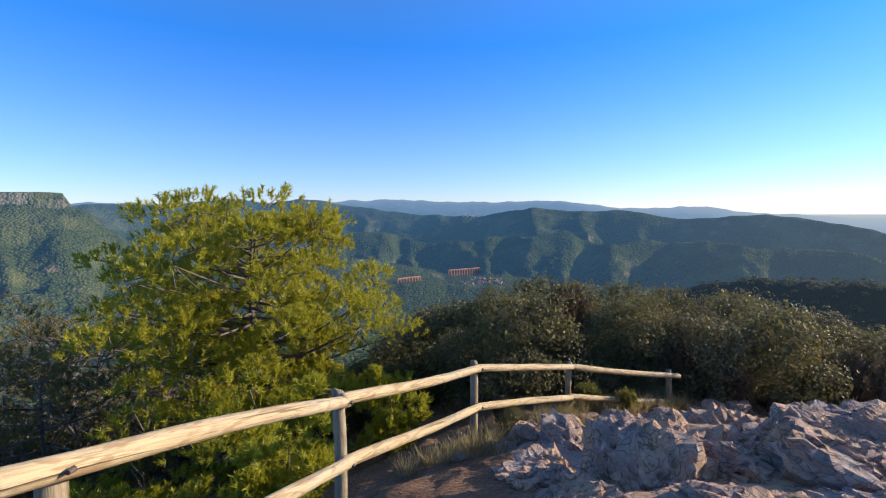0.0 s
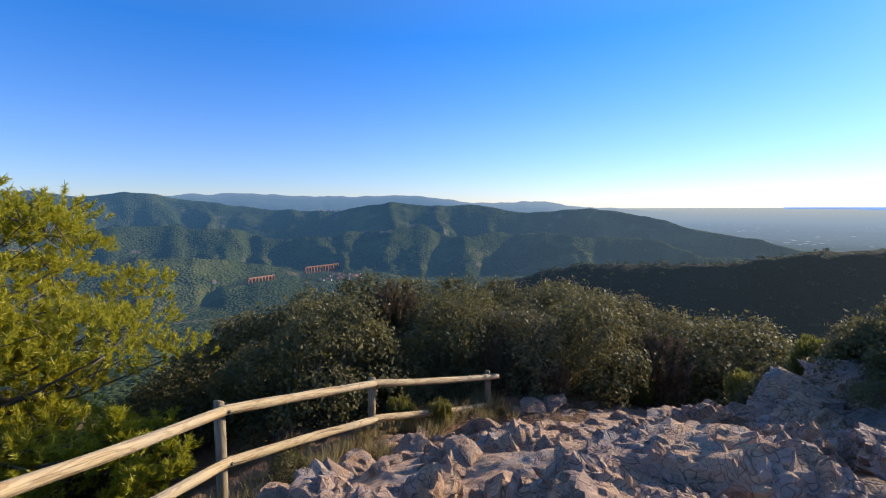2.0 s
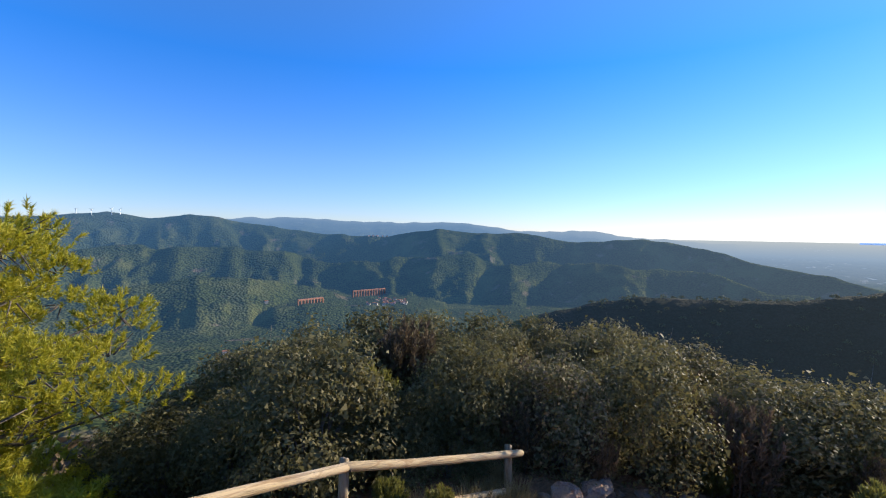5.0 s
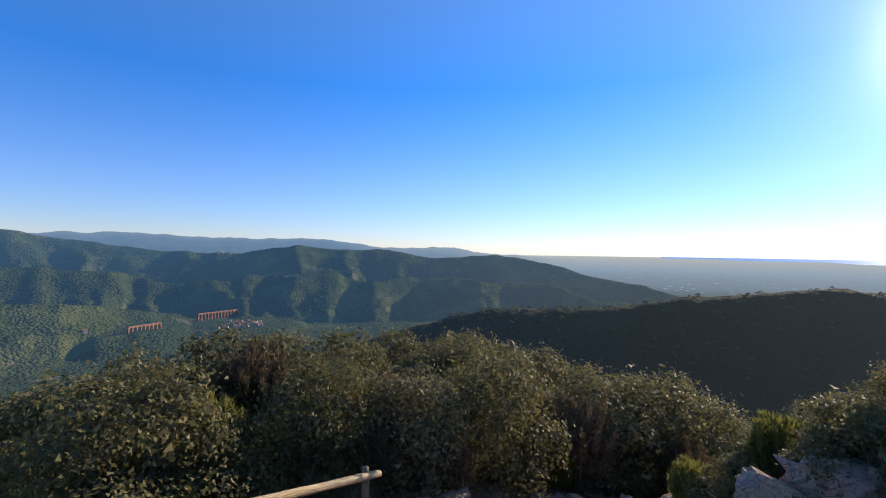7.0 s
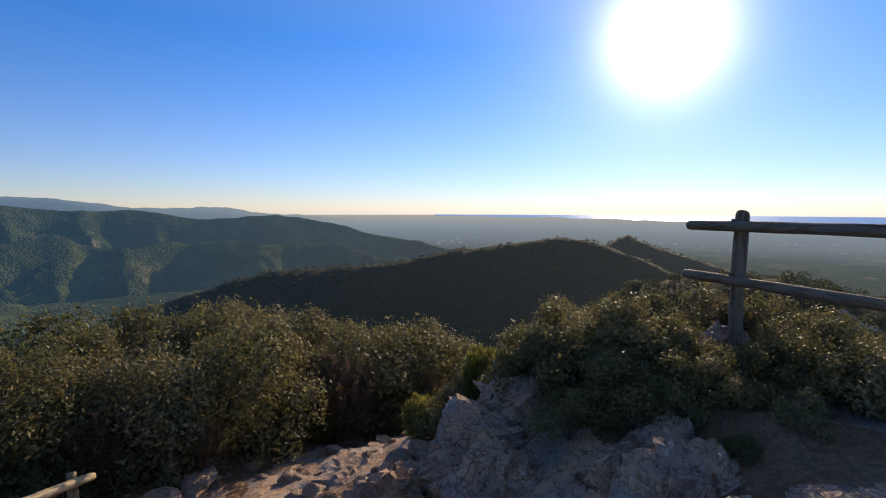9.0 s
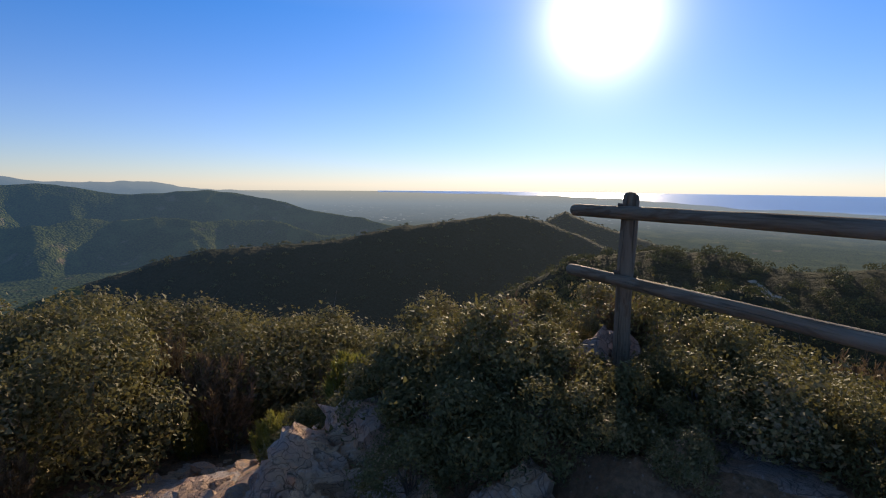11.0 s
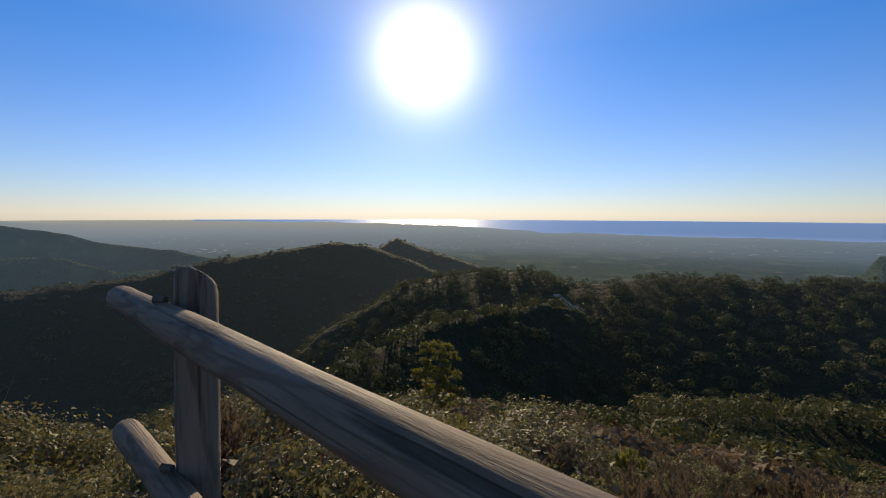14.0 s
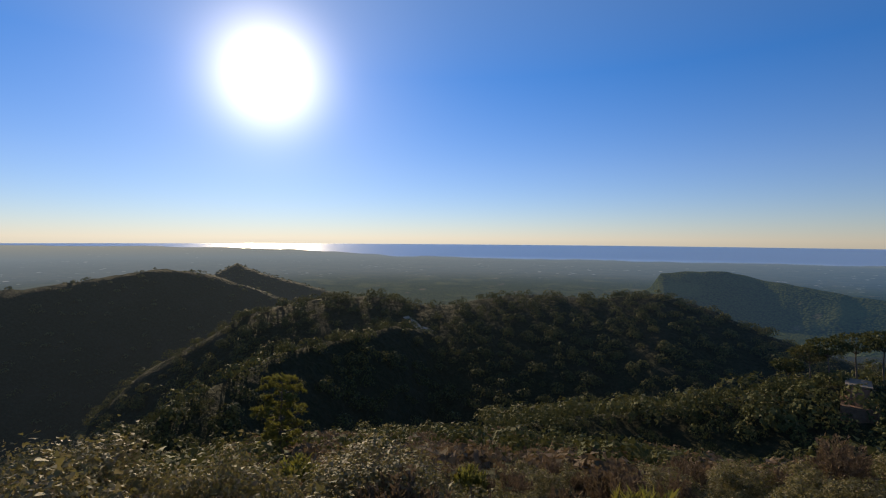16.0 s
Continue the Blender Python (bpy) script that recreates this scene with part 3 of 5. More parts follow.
# ---------------------------------------------------------------- log fences
def log_mesh(name, length, radius, seed, material, taper=0.06, wobble=0.012, slant=0.0, sides=14, steps=22):
    """A peeled log along x from 0 to length, with rounded rims; slant cuts the far end on the skew."""
    rng = np.random.default_rng(seed)
    bm = bmesh.new()
    rings = []
    bend = rng.uniform(-1, 1, 4) * wobble
    ts = [0.0, 0.004] + list(np.linspace(0.012, 0.988, steps)) + [0.996, 1.0]
    for k, u in enumerate(ts):
        edge_in = {0: 0.72, 1: 0.93, len(ts) - 1: 0.72, len(ts) - 2: 0.93}.get(k, 1.0)
        rad = radius * (1 - taper * u) * edge_in * (1 + 0.03 * math.sin(7 * u * length + seed))
        cy = bend[0] * math.sin(3.1 * u) + bend[1] * math.sin(6.5 * u + 1)
        cz = bend[2] * math.sin(3.1 * u) + bend[3] * math.sin(5.5 * u + 2)
        ring = []
        for s in range(sides):
            a = 2 * math.pi * s / sides
            lump = 1 + 0.05 * noise.noise((u * length * 3, math.cos(a) * 1.5 + seed, math.sin(a) * 1.5))
            xx = u * length + (slant * math.sin(a) * rad if k > len(ts) // 2 and u > 0.9 else 0.0)
            ring.append(bm.verts.new((xx, cy + math.cos(a) * rad * lump, cz + math.sin(a) * rad * lump)))
        rings.append(ring)
    for a, b in zip(rings, rings[1:]):
        for s in range(sides):
            f = bm.faces.new((a[s], a[(s + 1) % sides], b[(s + 1) % sides], b[s]))
            f.smooth = True
    bm.faces.new(rings[0][::-1])
    bm.faces.new(rings[-1])
    return bm


def log_pose(a, b):
    a, b = Vector(a), Vector(b)
    return Matrix.Translation(a) @ (b - a).to_track_quat("X", "Z").to_matrix().to_4x4()


def fence_part(name, a, b, radius, seed, material, parent, **kw):
    ob = part(name, log_mesh(name, (Vector(b) - Vector(a)).length, radius, seed, material, **kw), material, parent)
    ob.matrix_basis = parent.matrix_basis.inverted() @ log_pose(a, b)
    return ob


def bolt(parent, at, radius=0.012):
    bm = bmesh.new()
    bmesh.ops.create_cone(bm, cap_ends=True, segments=8, radius1=radius, radius2=radius * 0.8, depth=0.03, matrix=Matrix.Rotation(radians(90), 4, "X"))
    ob = part("bolt", bm, M_IRON, parent, "rusty iron bolt head")
    ob.matrix_basis = parent.matrix_basis.inverted() @ Matrix.Translation(at)


# fence along the edge of the slope: foot x, y, z and height of each post's top
POSTS = [(-1.345, 1.66, -0.42, 0.80), (-0.755, 3.57, -0.88, 0.25), (0.42, 5.90, -1.40, -0.29), (2.04, 7.55, -1.84, -0.845), (4.16, 8.62, -2.05, -1.36)]
fence = tagged(empty("rail_fence", pose(0.42, 5.9, -1.4)), "pale weathered two-rail log fence descending along the slope edge", "fence")
for k, (px, py, pz, top) in enumerate(POSTS):
    fence_part("post", (px, py, pz - 0.25), (px + 0.005, py + 0.01, top - (0 if k else 0.09)), 0.052, 11 + k, M_POST, fence, slant=0.5, steps=10)
for level, (drop, seed) in enumerate(((0.075, 40), (0.575, 60))):
    for k in range(len(POSTS) - 1):
        (ax, ay, _, az_), (bx, by, _, bz_) = POSTS[k], POSTS[k + 1]
        da, db = Vector((ax, ay, az_ - drop)), Vector((bx, by, bz_ - drop))
        side = Vector((by - ay, ax - bx, 0)).normalized() * 0.082       # rails are fixed on the path's side
        way = (db - da).normalized()
        a = da + side - way * (0.05 if k else 0.22)
        b = db + side + way * (0.05 if k < len(POSTS) - 2 else 0.17)
        lift = 0.012 * (k % 2)
        fence_part("rail", a + Vector((0, 0, lift)), b + Vector((0, 0, -lift)), 0.050, seed + k, M_WOOD, fence)
        bolt(fence, da + side * 1.75)

# fence at the end of the lookout, its rail close by the walker
fence2 = tagged(empty("rail_fence", pose(7.16, 3.06, 0.1)), "grey weathered two-rail log fence on the rocky knoll", "fence")
dx, dy = 0.5639, 0.8259
for k, s in enumerate((0.0, -2.45)):
    px, py = 7.195 + dx * s, 3.012 + dy * s
    fence_part("post", (px, py, land_at(px, py) - 0.3), (px, py, 1.385), 0.055, 81 + k, M_WOOD_SHADED, fence2, slant=0.75, sides=18, steps=16)
for x, y, z, rad, seed in ((7.374, 3.425, 1.283, 0.043, 91), (7.385, 3.44, 0.848, 0.041, 95)):
    a = Vector((x, y, z))
    b = a + Vector((-dx, -dy, 0.0017)) * 3.15
    fence_part("rail", a, b, rad, seed, M_WOOD_SHADED, fence2, sides=26, steps=60, wobble=0.006)
    bolt(fence2, (7.13, 3.06, z + 0.05))


wv, wf = tubes(None, [(np.array([(7.16, 3.05, 1.40), (7.18, 3.02, 1.415), (7.20, 2.99, 1.39), (7.212, 2.972, 1.33), (7.212, 2.970, 1.15), (7.211, 2.971, 0.6), (7.205, 2.975, 0.25)]), [0.0017] * 7)], 6)
wire = fast_part("wire", wv, wf, M_WIRE, fence2, "thin pale wire looped over the post", smooth=True)
wire.matrix_basis = fence2.matrix_basis.inverted()


# ---------------------------------------------------------------- rocks
def rock_mesh(seed, sx, sy, sz, level=4, rough=0.055, planes=15):
    """An angular boulder: a hull of random planes, stepped and roughened."""
    rng = np.random.default_rng(seed)
    bm = bmesh.new()
    bmesh.ops.create_icosphere(bm, subdivisions=level, radius=1.0)
    nrm = unit(rng, planes)
    hgt = rng.uniform(0.58, 1.02, planes)
    strata = Vector(unit(rng, 1)[0] * np.array([0.5, 0.5, 1.0])).normalized()
    for v in bm.verts:
        d = np.array(v.co)
        c = nrm @ d
        rad = np.min(np.where(c > 0.08, hgt / np.maximum(c, 0.08), 9.0))
        rad = min(rad, 1.35)
        p = Vector(d * rad)
        o = p * 1.6 + Vector((seed * 3.1, seed * 1.7, 0))
        lay = p.dot(strata) * 5.0 + noise.noise(o) * 1.2
        step = (lay - math.floor(lay))
        k = 1 + rough * noise.fractal(o * 2.2, 0.75, 2.1, 6) + 0.115 * (step ** 5 - 0.17)
        for f, w, depth in ((1.7, 0.10, 0.12), (4.1, 0.12, 0.055), (8.5, 0.2, 0.02)):      # clefts
            k -= depth * max(0.0, w - abs(noise.noise(o * f + Vector((7, 3, f))))) / w
        v.co = Vector((p.x * sx, p.y * sy, p.z * sz)) * k
    for f in bm.faces:
        f.smooth = False
    return bm


def boulder(x, y, top, sx, sy, sz, turn, seed, label, level=4, tilt=(0, 0)):
    ob = mesh_object("boulder", rock_mesh(seed, sx, sy, sz, level), M_ROCK)
    turned = pose(0, 0, 0, tilt[0] * 0.4, tilt[1] * 0.5 + 8, turn)
    high = max((turned @ v.co).z for v in ob.data.vertices)
    ob.matrix_basis = Matrix.Translation((x, y, top - high)) @ turned
    return tagged(ob, label, "rock", "rocks of the lookout")


BOULDERS = [
    # x, y, top, half sizes, turn, seed, tilt
    (2.35, 3.75, 0.00, 0.75, 0.62, 0.62, 20, 1, (8, 4)), (3.30, 3.40, 0.17, 0.95, 0.60, 0.55, -15, 2, (6, -6)), (1.45, 4.45, -0.52, 0.70, 0.62, 0.55, 35, 3, (14, 10)),
    (4.15, 5.00, -0.55, 0.55, 0.50, 0.75, 10, 4, (10, 0)), (4.00, 7.10, -1.58, 0.50, 0.42, 0.35, 40, 5, (5, 5)), (3.05, 6.55, -1.42, 0.48, 0.40, 0.35, -20, 6, (0, 8)),
    (3.10, 4.85, -0.55, 0.75, 0.60, 0.55, 70, 7, (10, -5)), (5.35, 5.15, -0.62, 0.75, 0.45, 0.55, -25, 8, (0, 10)), (6.05, 4.65, -0.30, 0.50, 0.90, 0.80, 25, 9, (0, -24)),
    (6.85, 4.25, 0.02, 0.45, 0.75, 0.75, 10, 10, (0, -12)), (7.25, 4.20, 0.45, 0.42, 0.55, 0.70, 50, 11, (0, 0)), (7.45, 3.30, 0.47, 0.40, 0.45, 0.55, -10, 12, (5, 0)),
    (6.05, 3.35, 0.08, 0.70, 0.40, 0.42, -12, 13, (8, -4)), (4.55, 3.55, 0.02, 0.45, 0.36, 0.45, 15, 14, (6, 6)), (8.60, 8.00, -2.58, 0.45, 0.40, 0.40, 30, 15, (0, 0)),
    (7.60, 7.55, -2.2, 0.65, 0.45, 0.35, 15, 16, (0, 0)), (6.40, 6.70, -1.62, 0.75, 0.50, 0.35, 40, 17, (0, 0)), (5.20, 6.90, -1.65, 0.6, 0.45, 0.40, -30, 18, (0, 6)),
    (3.05, 2.95, 0.06, 0.50, 0.36, 0.32, 12, 23, (0, 0)), (3.95, 3.10, 0.10, 0.48, 0.34, 0.34, -20, 24, (0, 0)), (2.05, 3.25, 0.06, 0.42, 0.36, 0.32, 50, 25, (0, 0)),
    (4.95, 3.20, 0.06, 0.50, 0.36, 0.34, 8, 26, (0, 0)), (3.75, 4.15, -0.22, 0.55, 0.42, 0.42, 30, 27, (0, 0)), (2.9, 5.6, -1.05, 0.55, 0.42, 0.4, -35, 28, (0, 0)), (4.7, 5.9, -1.2, 0.6, 0.45, 0.4, 15, 29, (0, 0)),
    (2.25, 5.55, -1.0, 0.65, 0.55, 0.45, 55, 19, (10, 0)), (1.55, 6.6, -1.45, 0.40, 0.32, 0.30, 5, 20, (0, 0)), (6.75, 3.55, 0.25, 0.36, 0.45, 0.42, 33, 21, (0, 0)),
    (5.60, 4.25, -0.28, 0.62, 0.45, 0.50, 60, 22, (0, -10)),
    (0.95, 2.95, 0.00, 0.55, 0.42, 0.40, 25, 31, (0, 10)), (1.55, 3.20, 0.12, 0.62, 0.45, 0.42, -20, 32, (6, 0)), (1.05, 3.75, -0.28, 0.60, 0.45, 0.45, 60, 33, (0, 8)),
    (1.85, 2.55, 0.10, 0.52, 0.38, 0.30, 10, 34, (0, 0)), (2.65, 2.40, 0.13, 0.55, 0.40, 0.30, -35, 35, (0, 0)), (3.45, 2.35, 0.10, 0.50, 0.36, 0.28, 20, 36, (0, 0)),
    (5.70, 2.95, 0.14, 0.70, 0.36, 0.40, -8, 37, (0, 0)), (6.40, 2.72, 0.20, 0.46, 0.36, 0.42, 35, 38, (0, 0)), (5.05, 2.80, 0.09, 0.52, 0.32, 0.34, 12, 39, (0, 0)),
    (2.75, 3.25, 0.20, 0.62, 0.46, 0.46, -40, 40, (0, 6)), (1.95, 4.05, -0.18, 0.60, 0.50, 0.50, 15, 41, (0, 6)), (4.25, 3.75, -0.02, 0.62, 0.46, 0.50, -25, 42, (0, 0)),
]
for x, y, top, sx, sy, sz, turn, seed, tilt in BOULDERS:
    boulder(x, y, top, sx, sy, sz, turn, seed, "jagged reddish-grey boulder with pale lichen, set in the ground", 5 if seed in (1, 2, 3, 4, 7, 8, 9, 10, 13, 14, 19, 22, 23, 24, 25, 26, 27, 31, 32, 33, 34, 35, 36, 37, 38, 39, 40, 41, 42) else 4, tilt)

# loose stones lying between the boulders
rng = np.random.default_rng(5)
stones = [rock_mesh(100 + k, 1, 1, 0.7, 3, 0.08, 14) for k in range(5)]
stone_data = []
for bm in stones:
    me = bpy.data.meshes.new("stone")
    bm.to_mesh(me)
    bm.free()
    me.materials.append(M_ROCK)
    stone_data.append(me)
placed = 0
while placed < 240:
    x, y = rng.uniform(0.2, 9.0), rng.uniform(3.2, 9.0)
    if y < 2.95 + 0.08 * x or y > 6.0 + 0.55 * x or (x < 1.2 and y < 4.6):
        continue
    s = rng.uniform(0.04, 0.13) * (1.9 if rng.random() < 0.25 else 1)
    ob = new("stone", stone_data[placed % 5])
    ob.matrix_basis = pose(x, y, land_at(x, y) + s * 0.25, *rng.uniform(-25, 25, 2), rng.uniform(0, 360)) @ Matrix.Diagonal((s * rng.uniform(1, 1.6), s, s * rng.uniform(0.7, 1.1), 1))
    tagged(ob, "small angular reddish-grey stone on the soil", "stone", "loose stones")
    placed += 1


# ---------------------------------------------------------------- plants
def leaf_shell(rng, size, tall, lumps, leaves, leaf, squat=0.62):
    """A mounded crown: leaves lying on many overlapping lumps, larger dim ones within."""
    d = unit(rng, lumps)
    d[:, 2] = np.abs(d[:, 2])
    centre = d * np.array([size * 0.40, size * 0.40, tall * squat]) * rng.uniform(0.55, 1.0, (lumps, 1)) + np.array([0, 0, tall * 0.13])
    rad = size * rng.uniform(0.085, 0.185, lumps)
    pick = rng.choice(lumps, leaves, p=rad ** 2 / (rad ** 2).sum())
    n = unit(rng, leaves) + 0.55 * d[pick] + np.array([0, 0, 0.30])
    n /= np.linalg.norm(n, axis=1)[:, None]
    reach = rng.uniform(0.78, 1.10, leaves)
    inner = rng.random(leaves) < 0.14
    reach[inner] = rng.uniform(0.2, 0.7, inner.sum())
    shoots = rng.random(leaves) < 0.16
    reach[shoots] = rng.uniform(1.05, 1.6, shoots.sum())
    p = centre[pick] + n * (rad[pick] * reach)[:, None]
    p[:, 2] = np.maximum(p[:, 2], 0.02 * tall)
    face = n + rng.normal(size=n.shape) * 0.55
    along = np.cross(face, rng.normal(size=n.shape))
    along /= np.linalg.norm(along, axis=1)[:, None] + 1e-9
    side = np.cross(face, along)
    side /= np.linalg.norm(side, axis=1)[:, None] + 1e-9
    ln = leaf * rng.uniform(0.7, 1.3, leaves) * np.where(inner, 1.7, 1.0)
    a, w = along * ln[:, None], side * (ln * rng.uniform(0.65, 0.9, leaves))[:, None]
    v = np.stack([p - a * 0.5, p + a * 0.1 + w * 0.6, p + a * 0.55 - w * 0.45], 1).reshape(-1, 3)
    return v, np.arange(3 * leaves).reshape(-1, 3), centre


def leafy_template(kind, seed, size, tall, lite=False):
    """Arrays of a shrub's foliage and stems for a bush about size across and tall high."""
    rng = np.random.default_rng(seed)
    stems = []
    if kind == "holm":
        big = tall > 2.2
        lumps = 46 if big else 24
        v, f, tips = leaf_shell(rng, size, tall, lumps, (6000 if big else 3600) if lite else (10800 if big else 5600), (0.060 if lite else 0.046) * (1.1 if big else 0.85))
        for tip in tips[::2]:
            out = tip * np.array([1.25, 1.25, 1.15]) + rng.normal(size=3) * 0.06 * size + np.array([0, 0, 0.10 * tall])
            stems.append((np.array([tip * 0.02, tip * np.array([0.45, 0.45, 0.55]) + rng.normal(size=3) * 0.04, tip, out]), (0.016, 0.010, 0.004, 0.0015)))
        return (v, f), tubes(rng, stems, 4)
    # upright feathery plumes
    n = 46 if lite else 74
    ang = rng.uniform(0, 2 * math.pi, n)
    rr = np.sqrt(rng.uniform(0, 1, n)) * size * 0.36
    hh = tall * (1.0 - 0.42 * (rr / (size * 0.5)) ** 2) * rng.uniform(0.62, 1.05, n)
    foot = np.c_[rr * 0.55 * np.cos(ang), rr * 0.55 * np.sin(ang), np.zeros(n)]
    tips = np.c_[rr * 1.25 * np.cos(ang), rr * 1.25 * np.sin(ang), hh]
    per = 55 if lite else 92
    u = rng.uniform(0.28, 1.0, (n, per))
    c = (foot[:, None] * (1 - u[..., None]) + tips[:, None] * u[..., None]).reshape(-1, 3)
    axis = np.repeat(tips - foot, per, 0)
    axis /= np.linalg.norm(axis, axis=1)[:, None]
    out = unit(rng, n * per)
    c = c + out * (0.075 * size * (1.05 - u.reshape(-1, 1) ** 3))* rng.uniform(0.3, 1.0, (n * per, 1))
    dirs = axis * 0.9 + out * 0.5 + rng.normal(size=axis.shape) * 0.15
    for a, b in zip(foot[::4], tips[::4]):
        stems.append((np.array([a, (a + b) / 2 + rng.normal(size=3) * 0.03, b * np.array([1.03, 1.03, 1.04])]), (0.011, 0.007, 0.002)))
    v, f = blades(rng, c, dirs, rng.uniform(0.06, 0.11, n * per) * (1.4 if lite else 1), rng.uniform(0.016, 0.028, n * per) * (1.6 if lite else 1), three=True)
    return (v, f), tubes(rng, stems, 3)


TEMPLATES, LITE = {}, {}
for kind, mat, sizes in (("holm", M_HOLM, ((1.6, 1.5), (2.2, 2.4), (1.3, 1.1))), ("heath", M_HEATH, ((1.2, 1.7), (1.0, 1.3))), ("spray", M_BRIGHT, ((0.9, 1.2), (0.7, 0.8)))):
    for k, (size, tall) in enumerate(sizes):
        (v, f), (sv, sf) = leafy_template(kind, 300 + 10 * len(kind) + k, size, tall)
        (lv, lf), (tv, tf) = leafy_template(kind, 600 + 10 * len(kind) + k, size, tall, True)
        LITE[kind, k] = (lv, mat, tall)
        TEMPLATES[kind, k, "lite"] = (fast_mesh("foliage", lv, lf, mat), fast_mesh("stem", tv, tf, M_TWIG), tall)
        TEMPLATES[kind, k] = (fast_mesh("foliage", v, f, mat), fast_mesh("stem", sv, sf, M_TWIG), tall)

SHRUB_LABEL = {"holm": "dense dark-green evergreen shrub with small leathery leaves on the slope",
               "heath": "brownish tree heath with upright feathery sprays on the slope",
               "spray": "bright yellow-green bushy shrub with upright sprays beside the rocks"}


def shrub(kind, k, x, y, tall, turn, wide=1.0, z=None, group="shrubs of the hilltop", lite=False):
    leaves, stems, full = TEMPLATES[(kind, k, "lite") if lite else (kind, k)]
    s = tall / full
    e = empty("shrub", pose(x, y, (land_at(x, y) if z is None else z) - 0.05, 0, 0, turn) @ Matrix.Diagonal((s * wide, s * wide, s, 1)))
    for name, me in (("stem", stems), ("foliage", leaves)):
        ob = new(name, me)
        ob.parent = e
    return tagged(e, SHRUB_LABEL[kind], "shrub", group)


# the thicket beyond the fence
rng = np.random.default_rng(21)
gx, gy = np.meshgrid(np.arange(-2.6, 20, 1.35), np.arange(8.4, 20, 1.35))
for x, y in zip(gx.ravel(), gy.ravel()):
    x, y = x + rng.uniform(-0.4, 0.4), y + rng.uniform(-0.4, 0.4)
    if (x < 1.0 and y < 9.9) or y < 9.3 - max(0, x - 10) * 0.12 or math.hypot(x + 4.2, y - 10.2) < 2.2 or y > 14.2 + 0.15 * x:
        continue
    pick = rng.random()
    d = math.hypot(x - 3, y - 2)
    if pick < 0.20 or (3.8 < x < 8.2 and y < 11.0 and pick < 0.42):
        kind, k, tall = "heath", int(rng.integers(2)), rng.uniform(1.5, 2.2)
    elif pick < 0.23:
        kind, k, tall = "spray", int(rng.integers(2)), rng.uniform(0.9, 1.5)
    else:
        kind, k, tall = "holm", 1, rng.uniform(1.7, 2.95)
    shrub(kind, k, x, y, tall * (0.9 if x > 11 else 1.0), rng.uniform(0, 360), rng.uniform(0.95, 1.2), lite=y > 13.2 or x > 12.5)

for x in np.arange(1.6, 10.5, 0.62):
    y = 9.25 + rng.uniform(-0.15, 0.35) + (0.5 if 6.2 < x < 9 else 0)
    shrub("holm" if rng.random() < 0.82 else "heath", 0, x, y, rng.uniform(0.8, 1.35), rng.uniform(0, 360), rng.uniform(0.9, 1.2))

